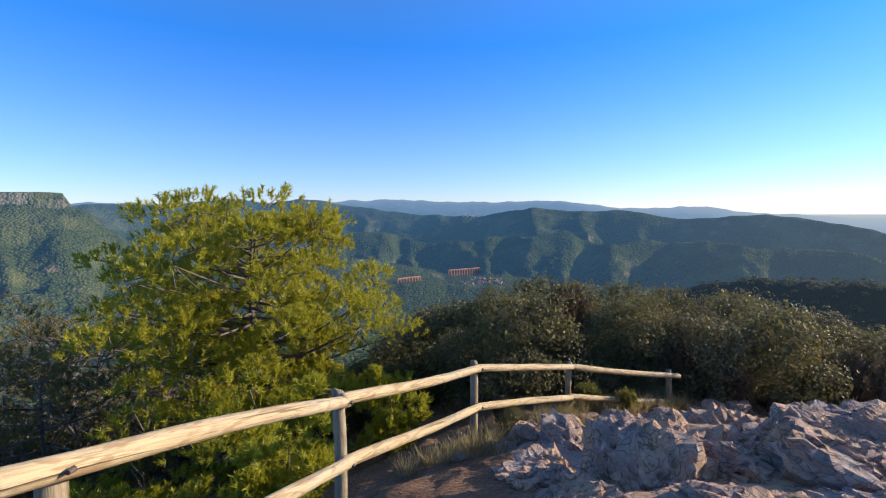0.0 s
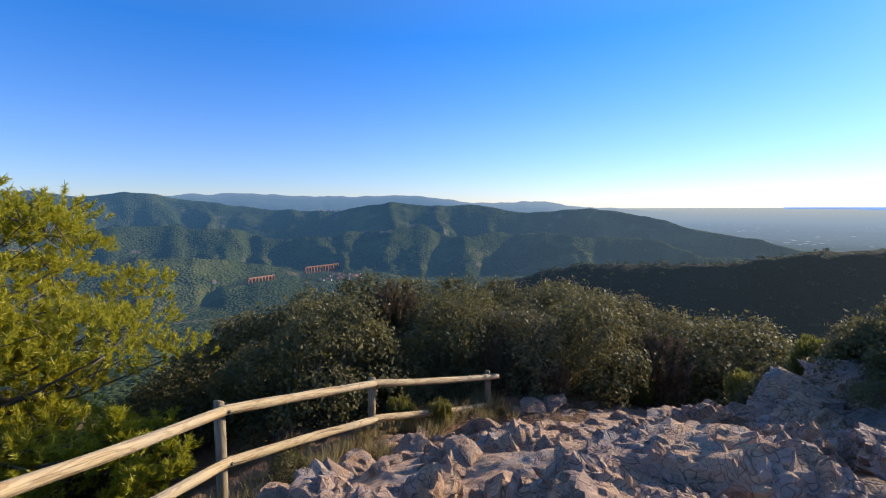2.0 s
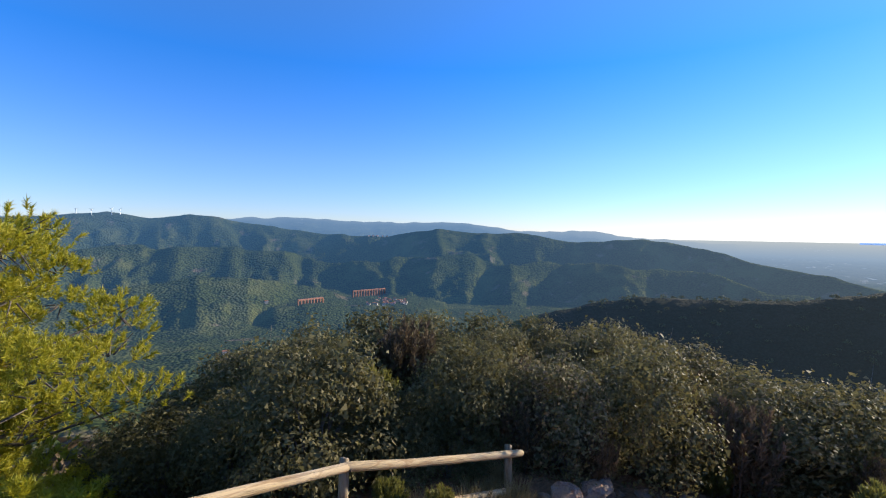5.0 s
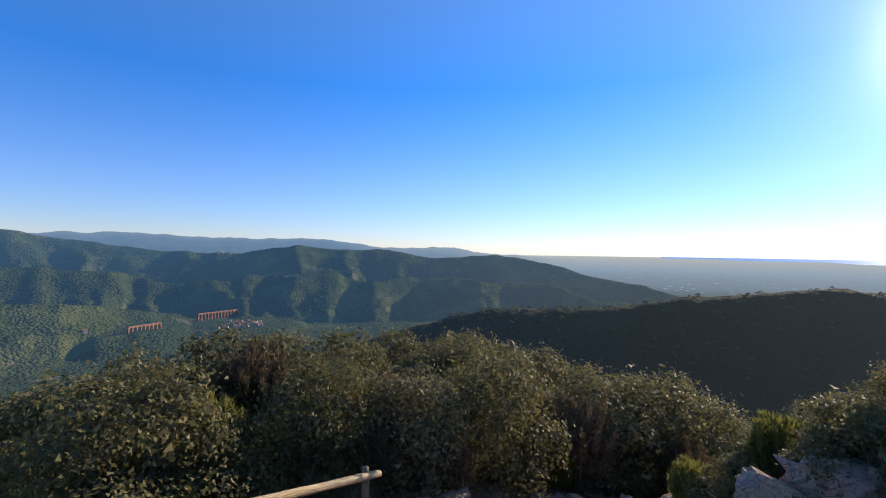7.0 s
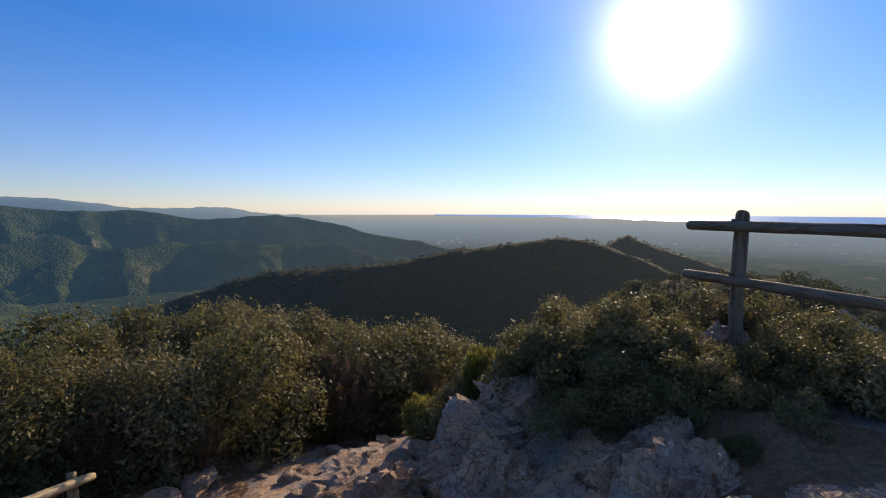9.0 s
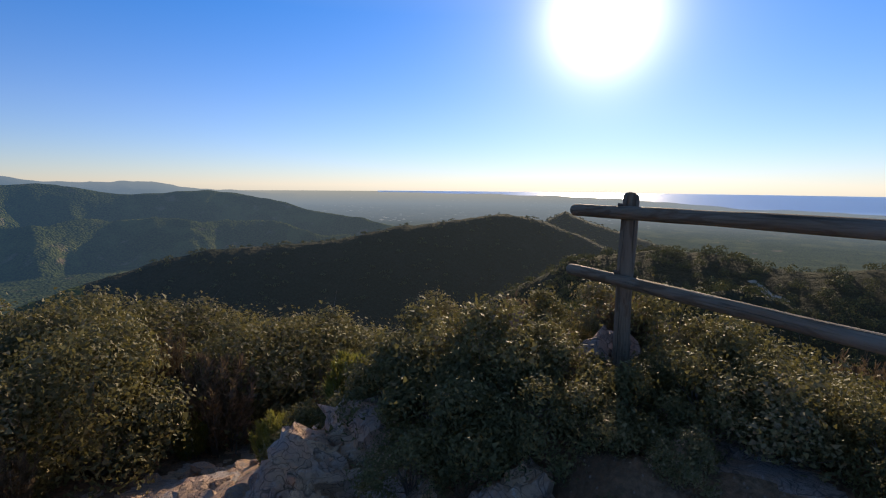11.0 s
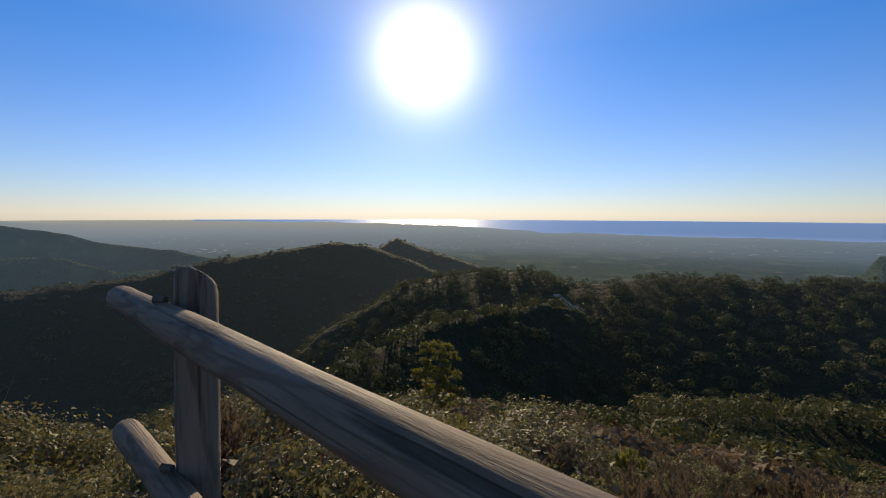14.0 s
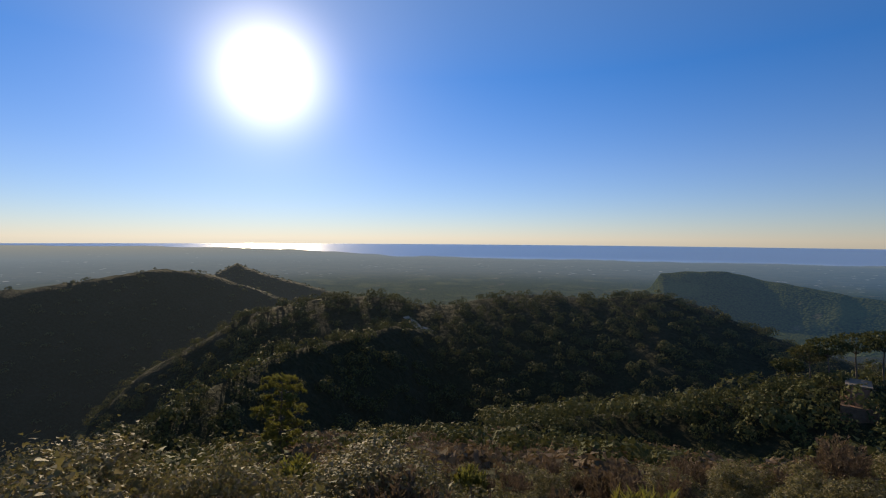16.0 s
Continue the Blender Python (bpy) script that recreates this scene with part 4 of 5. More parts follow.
# bushes on and about the rocky knoll
KNOLL = [("holm", 2, 7.1, 4.85, 0.70), ("holm", 0, 7.75, 4.6, 0.75), ("holm", 2, 7.75, 3.75, 0.62), ("holm", 2, 8.4, 3.3, 0.85), ("holm", 2, 7.8, 2.5, 0.62), ("holm", 2, 7.25, 1.9, 0.52),
         ("holm", 2, 8.6, 2.2, 0.95), ("holm", 2, 6.95, 1.25, 0.5), ("holm", 2, 8.1, 1.2, 0.85), ("heath", 1, 8.9, 1.4, 0.9), ("holm", 2, 6.5, 0.4, 0.5), ("holm", 2, 7.5, 0.3, 0.75),
         ("spray", 1, 7.35, 5.5, 0.7), ("holm", 0, 8.3, 5.4, 0.9), ("holm", 2, 6.7, 5.45, 0.6), ("spray", 1, 6.9, 6.1, 0.6), ("heath", 0, 9.3, 4.6, 1.0), ("heath", 1, 9.0, 6.2, 0.9),
         ("holm", 1, 10.2, 3.2, 1.5), ("holm", 0, 9.8, 6.0, 1.2), ("holm", 1, 10.8, 7.2, 1.5), ("heath", 0, 10.2, 8.5, 1.3), ("spray", 0, 7.9, 9.3, 0.8), ("holm", 0, 11.5, 5.0, 1.5),
         ("holm", 2, 6.95, 4.05, 0.40), ("holm", 2, 7.35, 2.55, 0.50), ("heath", 1, 5.6, 8.9, 0.9), ("holm", 2, 1.0, 6.35, 0.55), ("heath", 1, 0.95, 7.2, 0.6), ("spray", 1, 2.55, 8.2, 0.55),
         ("spray", 1, 3.1, 7.9, 0.45), ("holm", 2, 6.55, 3.05, 0.32), ("holm", 2, 6.35, 2.55, 0.30), ("holm", 2, 5.95, 2.85, 0.25), ("holm", 2, 6.0, 1.75, 0.28), ("holm", 2, 5.7, 1.1, 0.3),
         ("holm", 2, 6.9, 2.15, 0.45), ("heath", 1, 7.9, 3.1, 0.6), ("holm", 2, 6.4, 3.75, 0.42), ("holm", 2, 5.5, 0.2, 0.4), ("holm", 2, 6.55, 1.6, 0.45), ("heath", 1, 7.5, 1.15, 0.6), ("holm", 2, 6.45, 4.0, 0.72), ("holm", 2, 6.85, 3.75, 0.75), ("holm", 2, 6.3, 3.65, 0.5), ("holm", 2, 7.0, 3.5, 0.6), ("holm", 2, 6.65, 4.45, 0.78), ("holm", 2, 7.0, 4.45, 0.8), ("holm", 0, 7.75, 2.75, 0.9), ("holm", 2, 7.45, 2.3, 0.75), ("holm", 0, 7.35, 1.55, 0.72), ("holm", 0, 8.3, 2.0, 0.95), ("holm", 2, 7.0, 0.95, 0.6), ("holm", 0, 7.9, 0.7, 0.8), ("holm", 0, 6.98, 2.52, 0.62), ("holm", 0, 7.05, 2.1, 0.66), ("holm", 0, 6.8, 1.7, 0.56), ("holm", 0, 6.65, 1.25, 0.5), ("holm", 0, 6.75, 3.85, 0.85), ("holm", 2, 6.15, 3.6, 0.6), ("holm", 2, 6.3, 3.3, 0.5), ("holm", 0, 6.05, 3.95, 0.6), ("holm", 2, 6.78, 2.95, 0.5), ("holm", 2, 6.48, 3.02, 0.45), ("holm", 2, 6.92, 3.25, 0.5), ("holm", 2, 6.62, 2.62, 0.4), ("holm", 2, 7.1, 2.75, 0.45)]
for kind, k, x, y, tall in KNOLL:
    shrub(kind, k, x, y, tall, rng.uniform(0, 360), 1.05, group="bushes of the knoll")

rng2 = np.random.default_rng(77)
for _ in range(34):
    x, y = rng2.uniform(6.5, 9.5), rng2.uniform(0.0, 6.0)
    gap = (x - 7.075) * 0.824 - (y - 3.10) * 0.567
    if abs(gap) < 0.22 or (gap < 0 and (y < 3.3 or x < 6.8)):
        continue
    shrub("holm", 2 if rng2.random() < 0.7 else 0, x, y, rng2.uniform(0.35, 0.7), rng2.uniform(0, 360), rng2.uniform(1.1, 1.7), group="bushes of the knoll", lite=rng2.random() < 0.4)

# bushes on the slope below the second fence
FAR_BUSHES = {}
gx, gy = np.meshgrid(np.arange(9.0, 32, 1.75), np.arange(-20, 16, 1.75))
for x, y in zip(gx.ravel(), gy.ravel()):
    x, y = x + rng.uniform(-0.7, 0.7), y + rng.uniform(-0.7, 0.7)
    a, d = math.degrees(math.atan2(x - 6, y - 2)), math.hypot(x - 6, y - 2)
    if not 48 < a < 148 or d > 24 or d < 3.6:
        continue
    pick = rng.random()
    kind, k = ("heath", int(rng.integers(2))) if pick < 0.42 else ("spray", 1) if pick < 0.46 else ("holm", int(rng.integers(3)))
    tall = rng.uniform(0.8, 1.5) * (0.62 if d < 7 else 1.45 if rng.random() < 0.12 and d > 12 else 1)
    turn, wide = rng.uniform(0, 2 * math.pi), rng.uniform(1.1, 1.5)
    if d < 12.5:
        shrub(kind, k, x, y, tall, math.degrees(turn), wide, group="bushes of the slope", lite=True)
        continue
    lv, mat, full = LITE[kind, k]
    c, n = math.cos(turn) * wide * tall / full, math.sin(turn) * wide * tall / full
    FAR_BUSHES.setdefault(mat, []).append(np.c_[lv[:, 0] * c - lv[:, 1] * n + x, lv[:, 0] * n + lv[:, 1] * c + y, lv[:, 2] * tall / full + land_at(x, y) - 0.05])
for mat, sets in FAR_BUSHES.items():
    v = np.concatenate(sets)
    tagged(fast_part("bushes", v, np.arange(len(v)).reshape(-1, 3), mat), "olive and brown bushes covering the slope below the lookout", "bushes", kind="stuff")
shrub("holm", 1, 15.6, 2.0, 2.5, 40, 1.65, group="bushes of the slope")
shrub("holm", 1, 16.5, 8.2, 3.4, 140, 1.3, group="bushes of the slope")


# tall scrub and shrubs of the hollow beside the fence
for x, y, tall in ((-8.2, 9.0, 3.4), (-10.5, 11.5, 4.2), (-12.5, 10.0, 3.6), (-14.5, 13.5, 4.6), (-9.0, 14.5, 4.2), (-12.0, 16.5, 4.8), (-7.0, 12.8, 3.0), (-16.5, 17.5, 5.0), (-6.5, 7.0, 2.2), (-9.5, 6.5, 2.6)):
    shrub("heath" if rng.random() < 0.6 else "holm", int(rng.integers(2)), x, y, tall, rng.uniform(0, 360), rng.uniform(0.9, 1.15), group="shrubs of the hollow")
for _ in range(42):
    x, y = rng.uniform(-17, -2.5), rng.uniform(4.0, 17)
    if math.hypot(x + 4.35, y - 10.3) < 1.5 or x > -3.2 + 0.1 * y and y < 7:
        continue
    kind, k = ("holm", int(rng.integers(3))) if rng.random() < 0.6 else ("heath", int(rng.integers(2)))
    shrub(kind, k, x, y, rng.uniform(0.9, 2.0), rng.uniform(0, 360), rng.uniform(1.0, 1.4), group="shrubs of the hollow", lite=True)


def pine(x, y, z, tall, spread, seed, pads, tufts, label, crown_low=0.35, lean=(0, 0), name="pine_tree", needles=None, coarse=1.0):
    """A pine with a bent trunk, limbs ending in pads, and pads of needle tufts."""
    rng = np.random.default_rng(seed)
    tree = tagged(empty(name, pose(x, y, z)), label, "tree")
    h = tall * 0.86
    us = np.linspace(0, 1, 9)
    trunk = np.c_[lean[0] * us + 0.10 * np.sin(us * 5 + seed) * tall / 6, lean[1] * us + 0.08 * np.sin(us * 4 + 1) * tall / 6, us * h - 0.3 * (1 - us)]
    rad = tall * 0.021
    paths = [(trunk, rad * (1 - 0.85 * us))]
    ends = []
    for k in range(pads):
        u = crown_low * 0.8 + (0.98 - crown_low * 0.8) * (k + 0.5) / pads
        start = np.array([np.interp(u, us, trunk[:, i]) for i in range(3)])
        a = k * 2.399 + rng.uniform(-0.4, 0.4)
        w = (u - crown_low * 0.6) / (1 - crown_low * 0.6)
        reach = spread * (0.30 + 0.75 * math.sin(math.pi * min(1, 0.16 + 0.76 * w))) * rng.uniform(0.55, 1.06)
        end = start + np.array([math.cos(a) * reach, math.sin(a) * reach, reach * rng.uniform(0.05, 0.45) + (0.03 * tall if w > 0.75 else 0)])
        mid = (start + end) / 2 + np.array([0, 0, -0.06 * reach]) + rng.normal(size=3) * 0.10
        br = rad * (0.42 * (1 - u) + 0.13)
        paths.append((np.array([start, mid, end]), (br, br * 0.6, br * 0.2)))
        ends.append((end, 0.23 * spread * rng.uniform(0.75, 1.25)))
        if reach > 0.6 * spread:
            ends.append((mid + rng.normal(size=3) * 0.25 + np.array([0, 0, 0.2]), 0.17 * spread))
    base, way = [], []
    for end, size in ends:
        for _ in range(4):
            tip = end + unit(rng, 1)[0] * size * 0.8
            paths.append((np.array([end - (end - tip) * 0.2, tip]), (rad * 0.10, rad * 0.03)))
        n = unit(rng, tufts)
        n[:, 2] = np.where(n[:, 2] < -0.25, -n[:, 2], n[:, 2])
        base.append(end + n * np.array([1, 1, 0.55]) * size * rng.uniform(0.55, 1.0, (tufts, 1)))
        way.append(n * 0.75 + np.array([0.05, 0, 0.65]) + rng.normal(size=n.shape) * 0.2)
    sv, sf = tubes(rng, paths, 7)
    fast_part("trunk", sv, sf, M_BARK, tree, smooth=True)
    base, way = np.concatenate(base), np.concatenate(way)
    way /= np.linalg.norm(way, axis=1)[:, None]
    per = 34
    u = rng.uniform(0, 1, (len(base) * per, 1))
    axis = np.repeat(way, per, 0)
    c = np.repeat(base, per, 0) + axis * u * 0.15
    d = axis * 0.75 + unit(rng, len(c)) * 0.75
    v, f = blades(rng, c, d, rng.uniform(0.07, 0.12, len(d)) * coarse, 0.018 * coarse, three=True)
    fast_part("crown", v, f, needles or M_NEEDLE, tree)
    return tree


pine(-4.35, 10.3, -4.75, 6.95, 2.9, 7, 100, 50, "large sunlit yellow-green pine with a rounded crown beside the fence", 0.30, (0.2, 0.1))
for k, (x, y, tall, spread) in enumerate([(-2.75, 6.6, 1.9, 1.0), (-0.9, 8.1, 1.3, 0.55), (-4.7, 7.0, 2.3, 1.2), (-1.75, 5.2, 1.1, 0.6), (-3.3, 8.4, 2.2, 1.1)]):
    pine(x, y, land_at(x, y), tall, spread, 70 + k, 18, 16, "young bushy pine growing on the slope below the fence", 0.1, name="young_pine")
for k, (x, y, tall, spread) in enumerate([(-9.3, 11.4, 7.1, 2.6), (-8.3, 9.4, 5.7, 2.0), (-11.6, 15.2, 8.0, 2.9), (-9.9, 15.5, 7.0, 2.5), (-14.2, 16.5, 9.1, 3.0), (-7.4, 14.5, 6.4, 2.2), (-10.6, 10.6, 7.0, 2.2), (-13.0, 12.2, 7.5, 2.6)]):
    pine(x, y, land_at(x, y), tall, spread, 170 + k, 34, 11, "olive-brown pine with an open crown on the lower slope", 0.3, needles=M_OLIVE)
pine(48.5, 10.2, land_at(48.5, 10.2), 8.6, 2.1, 33, 44, 16, "slender bright-green pine standing alone on the slope", 0.12, needles=M_BRIGHT, coarse=2.4)


def tuft(x, y, seed, tall=0.3):
    rng = np.random.default_rng(seed)
    n = 70
    a = rng.uniform(0, 2 * math.pi, n)
    c = np.c_[np.cos(a), np.sin(a), np.zeros(n)] * rng.uniform(0, 0.08, n)[:, None]
    d = np.c_[np.cos(a) * 0.45, np.sin(a) * 0.45, np.ones(n)] + rng.normal(size=(n, 3)) * 0.15
    v, f = blades(rng, c, d, rng.uniform(0.5, 1.1, n) * tall, 0.008)
    return fast_mesh("grass_tuft", v, f, M_GRASS)


tuft_data = [tuft(0, 0, 900 + k) for k in range(4)]
for k in range(110):
    u = rng.uniform(1.6, 4.3)
    x, y, _, _ = [np.interp(u, range(5), [p[i] for p in POSTS]) for i in range(4)]
    off = rng.normal() * 0.4
    x, y = x + off * 0.5, y - abs(off) * 0.6 + rng.uniform(-0.2, 0.5)
    s = rng.uniform(0.5, 1.2)
    ob = new("grass_tuft", tuft_data[k % 4])
    ob.matrix_basis = pose(x, y, land_at(x, y) - 0.01, 0, 0, rng.uniform(0, 360)) @ Matrix.Diagonal((s, s, s, 1))
    tagged(ob, "tuft of dry straw-coloured grass by the fence", "grass", "dry grass tufts")


# woods and scrub too far off to count
def crowns(rng, x, y, size, flat, cards, leaf):
    """Clouds of leaf clumps, one for each plant."""
    n = len(x)
    z = land(x, y)
    d = unit(rng, n * cards).reshape(n, cards, 3)
    d[..., 2] = np.abs(d[..., 2]) * 1.1 - 0.15
    wob = (0.80 + 0.4 * value_noise(d[..., 0] * 2 + x[:, None], d[..., 1] * 2 + y[:, None], 4)) * rng.uniform(0.80, 1.05, (n, cards))
    p = d * wob[..., None] * size[:, None, None] * np.stack([np.ones(n), np.ones(n), flat], -1)[:, None]
    p[..., 0] += x[:, None]
    p[..., 1] += y[:, None]
    p[..., 2] += (z + size * flat * 0.35)[:, None]
    p, d = p.reshape(-1, 3), d.reshape(-1, 3)
    lean = d + rng.normal(size=d.shape) * 0.35
    t1 = np.cross(lean, rng.normal(size=d.shape))
    t1 /= np.linalg.norm(t1, axis=1)[:, None] + 1e-9
    t2 = np.cross(lean, t1)
    t2 /= np.linalg.norm(t2, axis=1)[:, None] + 1e-9
    ln = (leaf * size[:, None] * rng.uniform(0.6, 1.3, (n, cards))).ravel()[:, None]
    v = np.stack([p + t1 * ln, p - t1 * ln * 0.5 + t2 * ln * 0.85, p - t1 * ln * 0.5 - t2 * ln * 0.85], 1).reshape(-1, 3)
    return v, np.arange(len(v)).reshape(-1, 3)


def scatter(seed, count, az0, az1, r0, r1, keep):
    rng = np.random.default_rng(seed)
    az = rng.uniform(az0, az1, count)
    r = np.sqrt(rng.uniform(r0 ** 2, r1 ** 2, count))
    x, y = VX + r * np.sin(np.radians(az)), VY + r * np.cos(np.radians(az))
    ok = keep(rng, x, y, az, r)
    return rng, x[ok], y[ok]


rng, x, y = scatter(61, 2600, 48, 150, 27, 95, lambda g, x, y, a, r: value_noise(x / 9, y / 9, 2) > 0.25)
v, f = crowns(rng, x, y, rng.uniform(0.6, 1.7, len(x)) * (0.7 + 0.8 * value_noise(x / 14, y / 14, 6)), np.full(len(x), 0.8), 60, 0.17)
tagged(fast_part("scrub", v, f, M_HEATH), "brown and green scrub over the slope", "scrub", kind="stuff")
rng, x, y = scatter(62, 1500, 48, 150, 30, 130, lambda g, x, y, a, r: value_noise(x / 11, y / 11, 8) > 0.45)
v, f = crowns(rng, x, y, rng.uniform(0.9, 2.4, len(x)), rng.uniform(0.8, 1.2, len(x)), 130, 0.13)
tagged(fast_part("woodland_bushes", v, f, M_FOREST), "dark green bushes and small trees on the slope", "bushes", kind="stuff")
rng, x, y = scatter(63, 2700, 45, 150, 105, 400, lambda g, x, y, a, r: g.random(len(x)) > 0.1)
v, f = crowns(rng, x, y, rng.uniform(2.0, 4.4, len(x)), rng.uniform(0.7, 1.1, len(x)), 130, 0.125)
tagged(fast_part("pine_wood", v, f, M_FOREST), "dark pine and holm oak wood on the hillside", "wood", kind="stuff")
rng, x, y = scatter(64, 2600, 24, 86, 330, 930, lambda g, x, y, a, r: g.random(len(x)) > 0.1)
v, f = crowns(rng, x, y, rng.uniform(1.8, 3.6, len(x)), rng.uniform(0.6, 0.9, len(x)), 30, 0.28)
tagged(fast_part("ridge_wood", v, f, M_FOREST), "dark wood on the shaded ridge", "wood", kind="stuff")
rng, x, y = scatter(65, 2500, -55, 24, 17, 260, lambda g, x, y, a, r: np.hypot(x + 4.2, y - 10.3) > 3)
v, f = crowns(rng, x, y, rng.uniform(0.8, 2.3, len(x)), rng.uniform(0.7, 1.2, len(x)), 44, 0.3)
tagged(fast_part("scrub", v, f, M_HEATH), "olive and brown scrub on the lower slope", "scrub", kind="stuff")


# ---------------------------------------------------------------- far things
def spot(az, r, lift=0.0):
    x, y = VX + r * math.sin(radians(az)), VY + r * math.cos(radians(az))
    return Vector((x, y, land_at(x, y) + lift))


def box(bm, x0, y0, z0, x1, y1, z1):
    r = bmesh.ops.create_cube(bm, size=1.0, matrix=Matrix.LocRotScale(((x0 + x1) / 2, (y0 + y1) / 2, (z0 + z1) / 2), None, (x1 - x0, y1 - y0, z1 - z0)))
    return r["verts"]


def viaduct(az0, el0, r0, az1, el1, r1, arches):
    """A brick arcade between two bearings; el is the deck's elevation."""
    def end(az, el, r):
        return Vector((VX + r * math.sin(radians(az)), VY + r * math.cos(radians(az)), VZ + r * math.tan(radians(el))))
    a, b = end(az0, el0, r0), end(az1, el1, r1)
    length = (b - a).length
    turn = math.degrees(math.atan2(b.y - a.y, b.x - a.x))
    ob = tagged(empty("viaduct", pose(a.x, a.y, a.z, 0, 0, turn)), "long red brick railway viaduct with tall round arches in the valley", "viaduct", "viaducts of the valley")
    rise = (b.z - a.z) / length
    bm = bmesh.new()
    for k in range(arches):
        x0, x1 = length * k / arches, length * (k + 1) / arches
        box(bm, x0, -2.2, rise * x0 - 1.6, x1, 2.2, rise * x0 + 0.9)
    part("deck", bm, M_BRICK, ob)
    step = length / arches
    for k in range(arches + 1):
        bm = bmesh.new()
        box(bm, k * step - step * 0.13, -2, rise * k * step - 26, k * step + step * 0.13, 2, rise * k * step - 1.6)
        part("pier", bm, M_BRICK, ob)
    for k in range(arches):
        bm = bmesh.new()
        rad = step * 0.37
        pts = [(-rad, 0), *[(-rad * math.cos(t), rad * math.sin(t)) for t in np.linspace(0, math.pi, 9)]]
        for (xa, za), (xb, zb) in zip(pts[1:], pts[2:]):
            for yy in (-2.0, 2.0):
                vs = [bm.verts.new((k * step + step / 2 + px, yy, rise * k * step - 1.6 - rad + pz)) for px, pz in ((xa, za), (xb, zb), (xb, rad), (xa, rad))]
                bm.faces.new(vs)
            vs = [bm.verts.new((k * step + step / 2 + px, yy, rise * k * step - 1.6 - rad + pz)) for px, pz, yy in ((xa, za, -2), (xb, zb, -2), (xb, zb, 2), (xa, za, 2))]
            bm.faces.new(vs)
        part("arch", bm, M_BRICK, ob)


viaduct(-6.7, -8.25, 1152, -3.9, -8.02, 1190, 8)
viaduct(-0.4, -7.32, 1360, 3.4, -7.02, 1422, 12)


def house(x, y, z, w, d, h, turn, label, group):
    ob = tagged(empty("house", pose(x, y, z - 1.0, 0, 0, turn)), label, "house", group)
    bm = bmesh.new()
    box(bm, -w / 2, -d / 2, -2, w / 2, d / 2, h + 1)
    part("wall", bm, M_WHITE, ob)
    bm = bmesh.new()
    e = 0.4
    a = [bm.verts.new((s * (w / 2 + e), q * (d / 2 + e), h + 1)) for s in (-1, 1) for q in (-1, 1)]
    r0, r1 = bm.verts.new((-w / 2 - e, 0, h + 1 + d * 0.24)), bm.verts.new((w / 2 + e, 0, h + 1 + d * 0.24))
    for loop in ((a[0], a[2], r1, r0), (a[3], a[1], r0, r1), (a[1], a[0], r0), (a[2], a[3], r1), (a[0], a[1], a[3], a[2])):
        bm.faces.new(loop)
    part("roof", bm, M_TILE, ob)
    for k in range(2):
        bm = bmesh.new()
        box(bm, -w / 4 + k * w / 2 - 0.5, -d / 2 - 0.06, h * 0.5, -w / 4 + k * w / 2 + 0.5, -d / 2 + 0.05, h * 0.5 + 1.4)
        part("window", bm, M_DARK, ob)


rng = np.random.default_rng(8)
for k in range(34):
    az_, r_ = rng.uniform(1.2, 6.0), rng.uniform(1195, 1330)
    p = spot(az_, r_)
    p.z = max(p.z, VZ + r_ * math.tan(radians(-9.0 + 0.6 * (r_ - 1195) / 135)))
    house(p.x, p.y, p.z, rng.uniform(4.5, 8), rng.uniform(4.5, 6), rng.uniform(2.5, 4.5), rng.uniform(-30, 30), "white rendered village house with a clay tile roof", "houses of the village")
for az_, el_, r_ in ((-14.5, -10.3, 760), (-10.2, -7.4, 1180), (2.0, -0.85, 2080), (2.5, -0.8, 2080), (3.1, -0.82, 2085), (3.6, -0.8, 2085), (1.5, -0.9, 2075)):
    p = spot(az_, r_)
    house(p.x, p.y, p.z + 0.6, 8, 6, 3.6, 20, "white country house on the wooded hills", "scattered houses")


def turbine(az, r, tall):
    p = spot(az, r)
    ob = tagged(empty("wind_turbine", pose(p.x, p.y, p.z - 1)), "white three-bladed wind turbine on the ridge", "wind turbine", "wind turbines of the ridge")
    bm = bmesh.new()
    bmesh.ops.create_cone(bm, cap_ends=True, segments=10, radius1=1.4, radius2=0.8, depth=tall, matrix=Matrix.Translation((0, 0, tall / 2)))
    part("tower", bm, M_STEEL, ob)
    bm = bmesh.new()
    box(bm, -1, -2.6, tall - 1, 1, 2.6, tall + 1)
    part("nacelle", bm, M_STEEL, ob)
    for k in range(3):
        a = radians(90 + 120 * k + az * 7)
        bm = bmesh.new()
        vs = [bm.verts.new((math.cos(a) * d - math.sin(a) * w, yy, tall + math.sin(a) * d + math.cos(a) * w)) for yy in (-3.2, -2.8)
              for d, w in ((0.5, -0.6), (0.5, 0.8), (tall * 0.55, 0.2), (tall * 0.55, -0.1))]
        for f in ((0, 1, 2, 3), (7, 6, 5, 4), (0, 4, 5, 1), (1, 5, 6, 2), (2, 6, 7, 3), (3, 7, 4, 0)):
            bm.faces.new([vs[i] for i in f])
        part("blade", bm, M_STEEL, ob)


for az_, tall in ((-24.7, 24), (-24.0, 20), (-26.3, 22), (-27.5, 20)):
    turbine(az_, 2300, tall)


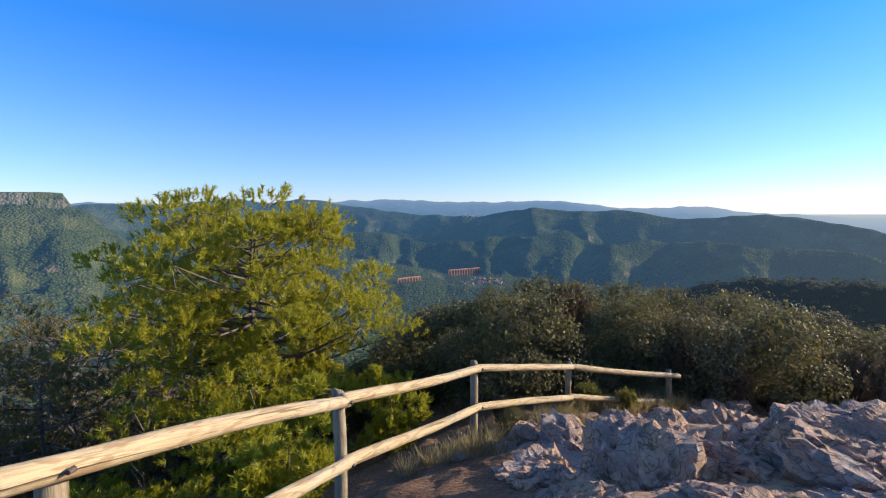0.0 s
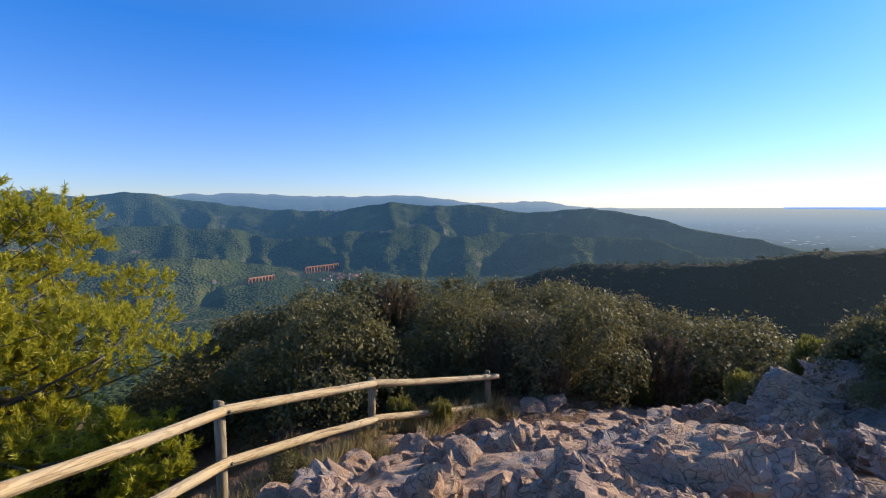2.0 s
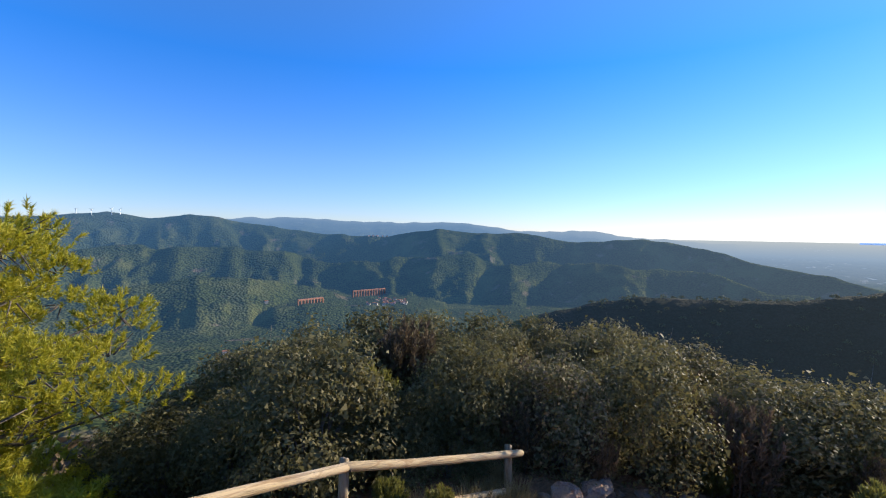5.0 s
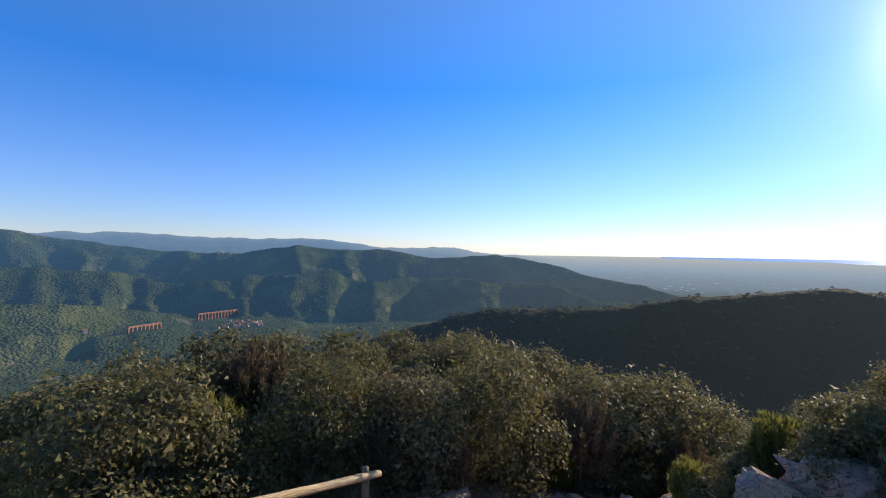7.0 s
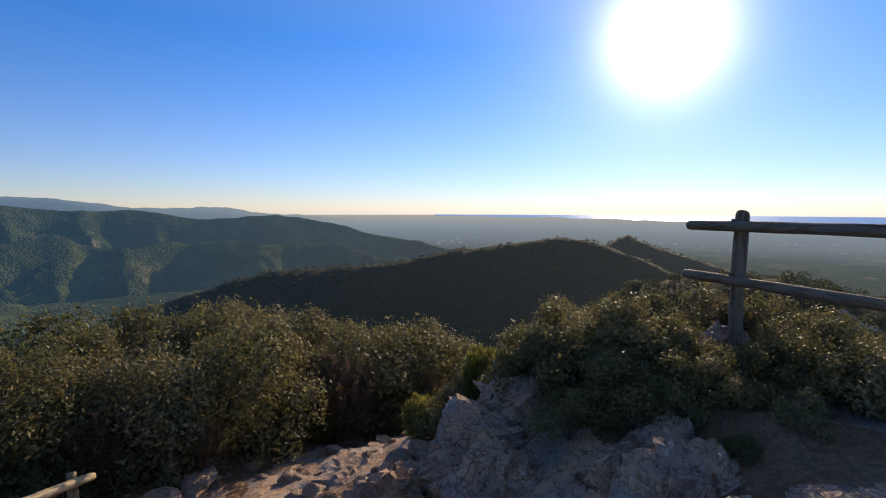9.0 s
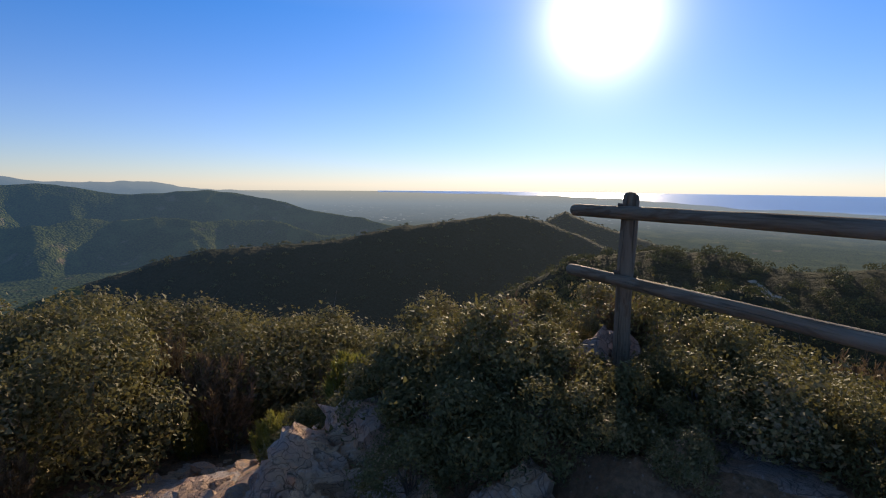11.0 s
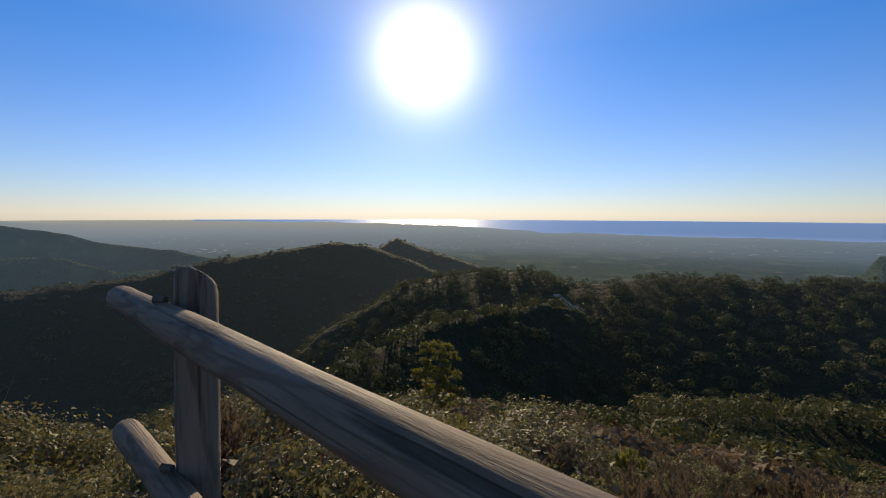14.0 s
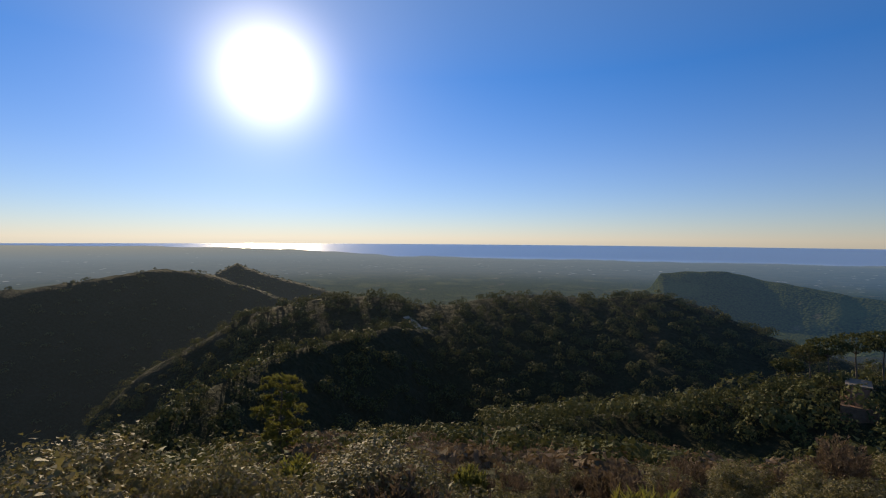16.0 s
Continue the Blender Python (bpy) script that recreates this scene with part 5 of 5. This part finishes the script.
# ---------------------------------------------------------------- the saddle below: tracks, a small building, umbrella pines, pale crags
def ribbon(name, knots, width, material, label, category):
    """A strip of track draped over the land; knots of bearing and distance."""
    pts = []
    for (a0, r0), (a1, r1) in zip(knots, knots[1:]):
        for u in np.linspace(0, 1, 14, endpoint=False):
            pts.append((a0 + (a1 - a0) * u, r0 + (r1 - r0) * u))
    pts = np.array(pts)
    c = np.c_[VX + pts[:, 1] * np.sin(np.radians(pts[:, 0])), VY + pts[:, 1] * np.cos(np.radians(pts[:, 0]))]
    d = np.gradient(c, axis=0)
    d /= np.linalg.norm(d, axis=1)[:, None]
    side = np.c_[d[:, 1], -d[:, 0]]
    w = width * (0.4 + 0.2 * fbm(np.arange(len(c)) / 5.0, np.zeros(len(c)), 2, 3))[:, None]
    rows = np.concatenate([c - side * w, c, c + side * w])
    z = land(rows[:, 0], rows[:, 1]) + 0.35
    n = len(c)
    i = np.arange(n - 1)
    f = np.concatenate([np.stack([i + k * n, i + k * n + 1, i + (k + 1) * n + 1, i + (k + 1) * n], -1) for k in (0, 1)])
    return tagged(fast_part(name, np.c_[rows, z], f, material, smooth=True), label, category, kind="structure")


ribbon("track", [(121.0, 92), (123.5, 78), (126.5, 66), (128, 58)], 2.2, M_TRACK, "narrow pale dirt path between the bushes", "path")
ribbon("track", [(93.5, 318), (95.2, 305), (96.8, 300)], 5.0, M_TRACK, "bend of a pale dirt track on the wooded hill", "track")
ribbon("track", [(113.0, 235), (115.0, 228)], 4.0, M_TRACK, "bend of a pale dirt track among the pines", "track")


def umbrella_pine(x, y, tall, spread, seed):
    rng = np.random.default_rng(seed)
    z = land_at(x, y)
    tree = tagged(empty("umbrella_pine", pose(x, y, z)), "tall umbrella pine with bare trunk and flat dark crown", "tree", "umbrella pines by the building")
    us = np.linspace(0, 1, 6)
    trunk = np.c_[0.3 * np.sin(us * 3 + seed), 0.2 * us, us * tall * 0.92 - 0.3]
    paths = [(trunk, tall * 0.022 * (1 - 0.5 * us))]
    for k in range(9):
        a = k * 2.4
        end = trunk[-1] + np.array([math.cos(a) * spread * 0.7, math.sin(a) * spread * 0.7, tall * 0.08])
        paths.append((np.array([trunk[4], (trunk[4] + end) / 2 + np.array([0, 0, -0.2]), end]), (0.09, 0.06, 0.03)))
    sv, sf = tubes(rng, paths, 6)
    fast_part("trunk", sv, sf, M_BARK, tree, smooth=True)
    n = 900
    d = unit(rng, n)
    p = d * np.array([spread, spread, tall * 0.16]) * rng.uniform(0.7, 1.05, (n, 1)) + np.array([trunk[-1, 0], trunk[-1, 1], tall * 0.97])
    v, f = blades(rng, p, d + rng.normal(size=d.shape) * 0.6, rng.uniform(0.35, 0.7, n), 0.42, three=True)
    fast_part("crown", v, f, M_FOREST, tree)


for k, (a, r, tall, spread) in enumerate([(135.2, 128, 8.0, 3.4), (136.6, 126, 8.5, 3.6), (138.6, 130, 9.5, 4.2), (140.4, 127, 9.0, 4.0), (142.0, 131, 9.0, 4.0), (133.6, 133, 7.0, 3.0)]):
    umbrella_pine(VX + r * math.sin(radians(a)), VY + r * math.cos(radians(a)), tall, spread, 500 + k)

p = spot(138.6, 121)
hut = tagged(empty("shelter", pose(p.x, p.y, p.z - 0.3, 0, 0, -48)), "small reddish-walled shelter with a pale roof edge under pines", "building")
bm = bmesh.new()
box(bm, -2.6, -1.6, -1.5, 2.6, 1.6, 2.0)
part("wall", bm, plain_material("reddish plaster", (0.36, 0.20, 0.15), 0.9, 0.7), hut)
bm = bmesh.new()
box(bm, -2.9, -2.0, 2.0, 2.9, 1.9, 2.22)
part("roof", bm, plain_material("weathered roof slab", (0.22, 0.18, 0.145), 0.9, 0.7), hut, "pale flat roof slab")
for k in (-1.6, 0.1, 1.7):
    bm = bmesh.new()
    box(bm, k - 0.4, -1.66, 0.7, k + 0.4, -1.5, 1.6)
    part("window", bm, M_DARK, hut)
p = spot(138.6, 121) - Vector((math.sin(radians(138.6)), math.cos(radians(138.6)), 0)) * 4.6
terrace = tagged(empty("terrace", pose(p.x, p.y, p.z - 0.1, 0, 0, -48)), "pale paved terrace with a low parapet before the shelter", "terrace")
bm = bmesh.new()
box(bm, -5, -2.5, -6.0, 5, 2.5, -0.3)
part("paving", bm, M_SOIL, terrace)
bm = bmesh.new()
box(bm, -5, -2.7, -6.0, 5, -2.5, 0.1)
part("parapet", bm, M_SOIL, terrace)

for k, (a, r, s) in enumerate([(140.5, 38, 1.2), (138.2, 40, 1.0), (136.0, 34, 0.8), (133.0, 31, 0.7), (141.8, 33, 0.9), (130.0, 36, 0.6), (122.8, 84, 1.2), (121.6, 88, 1.0)]):
    x, y = VX + r * math.sin(radians(a)), VY + r * math.cos(radians(a))
    boulder(x, y, land_at(x, y) + s * 0.75, s * 1.3, s, s, 37 * k, 60 + k, "pale weathered crag among the scrub of the slope", 4)
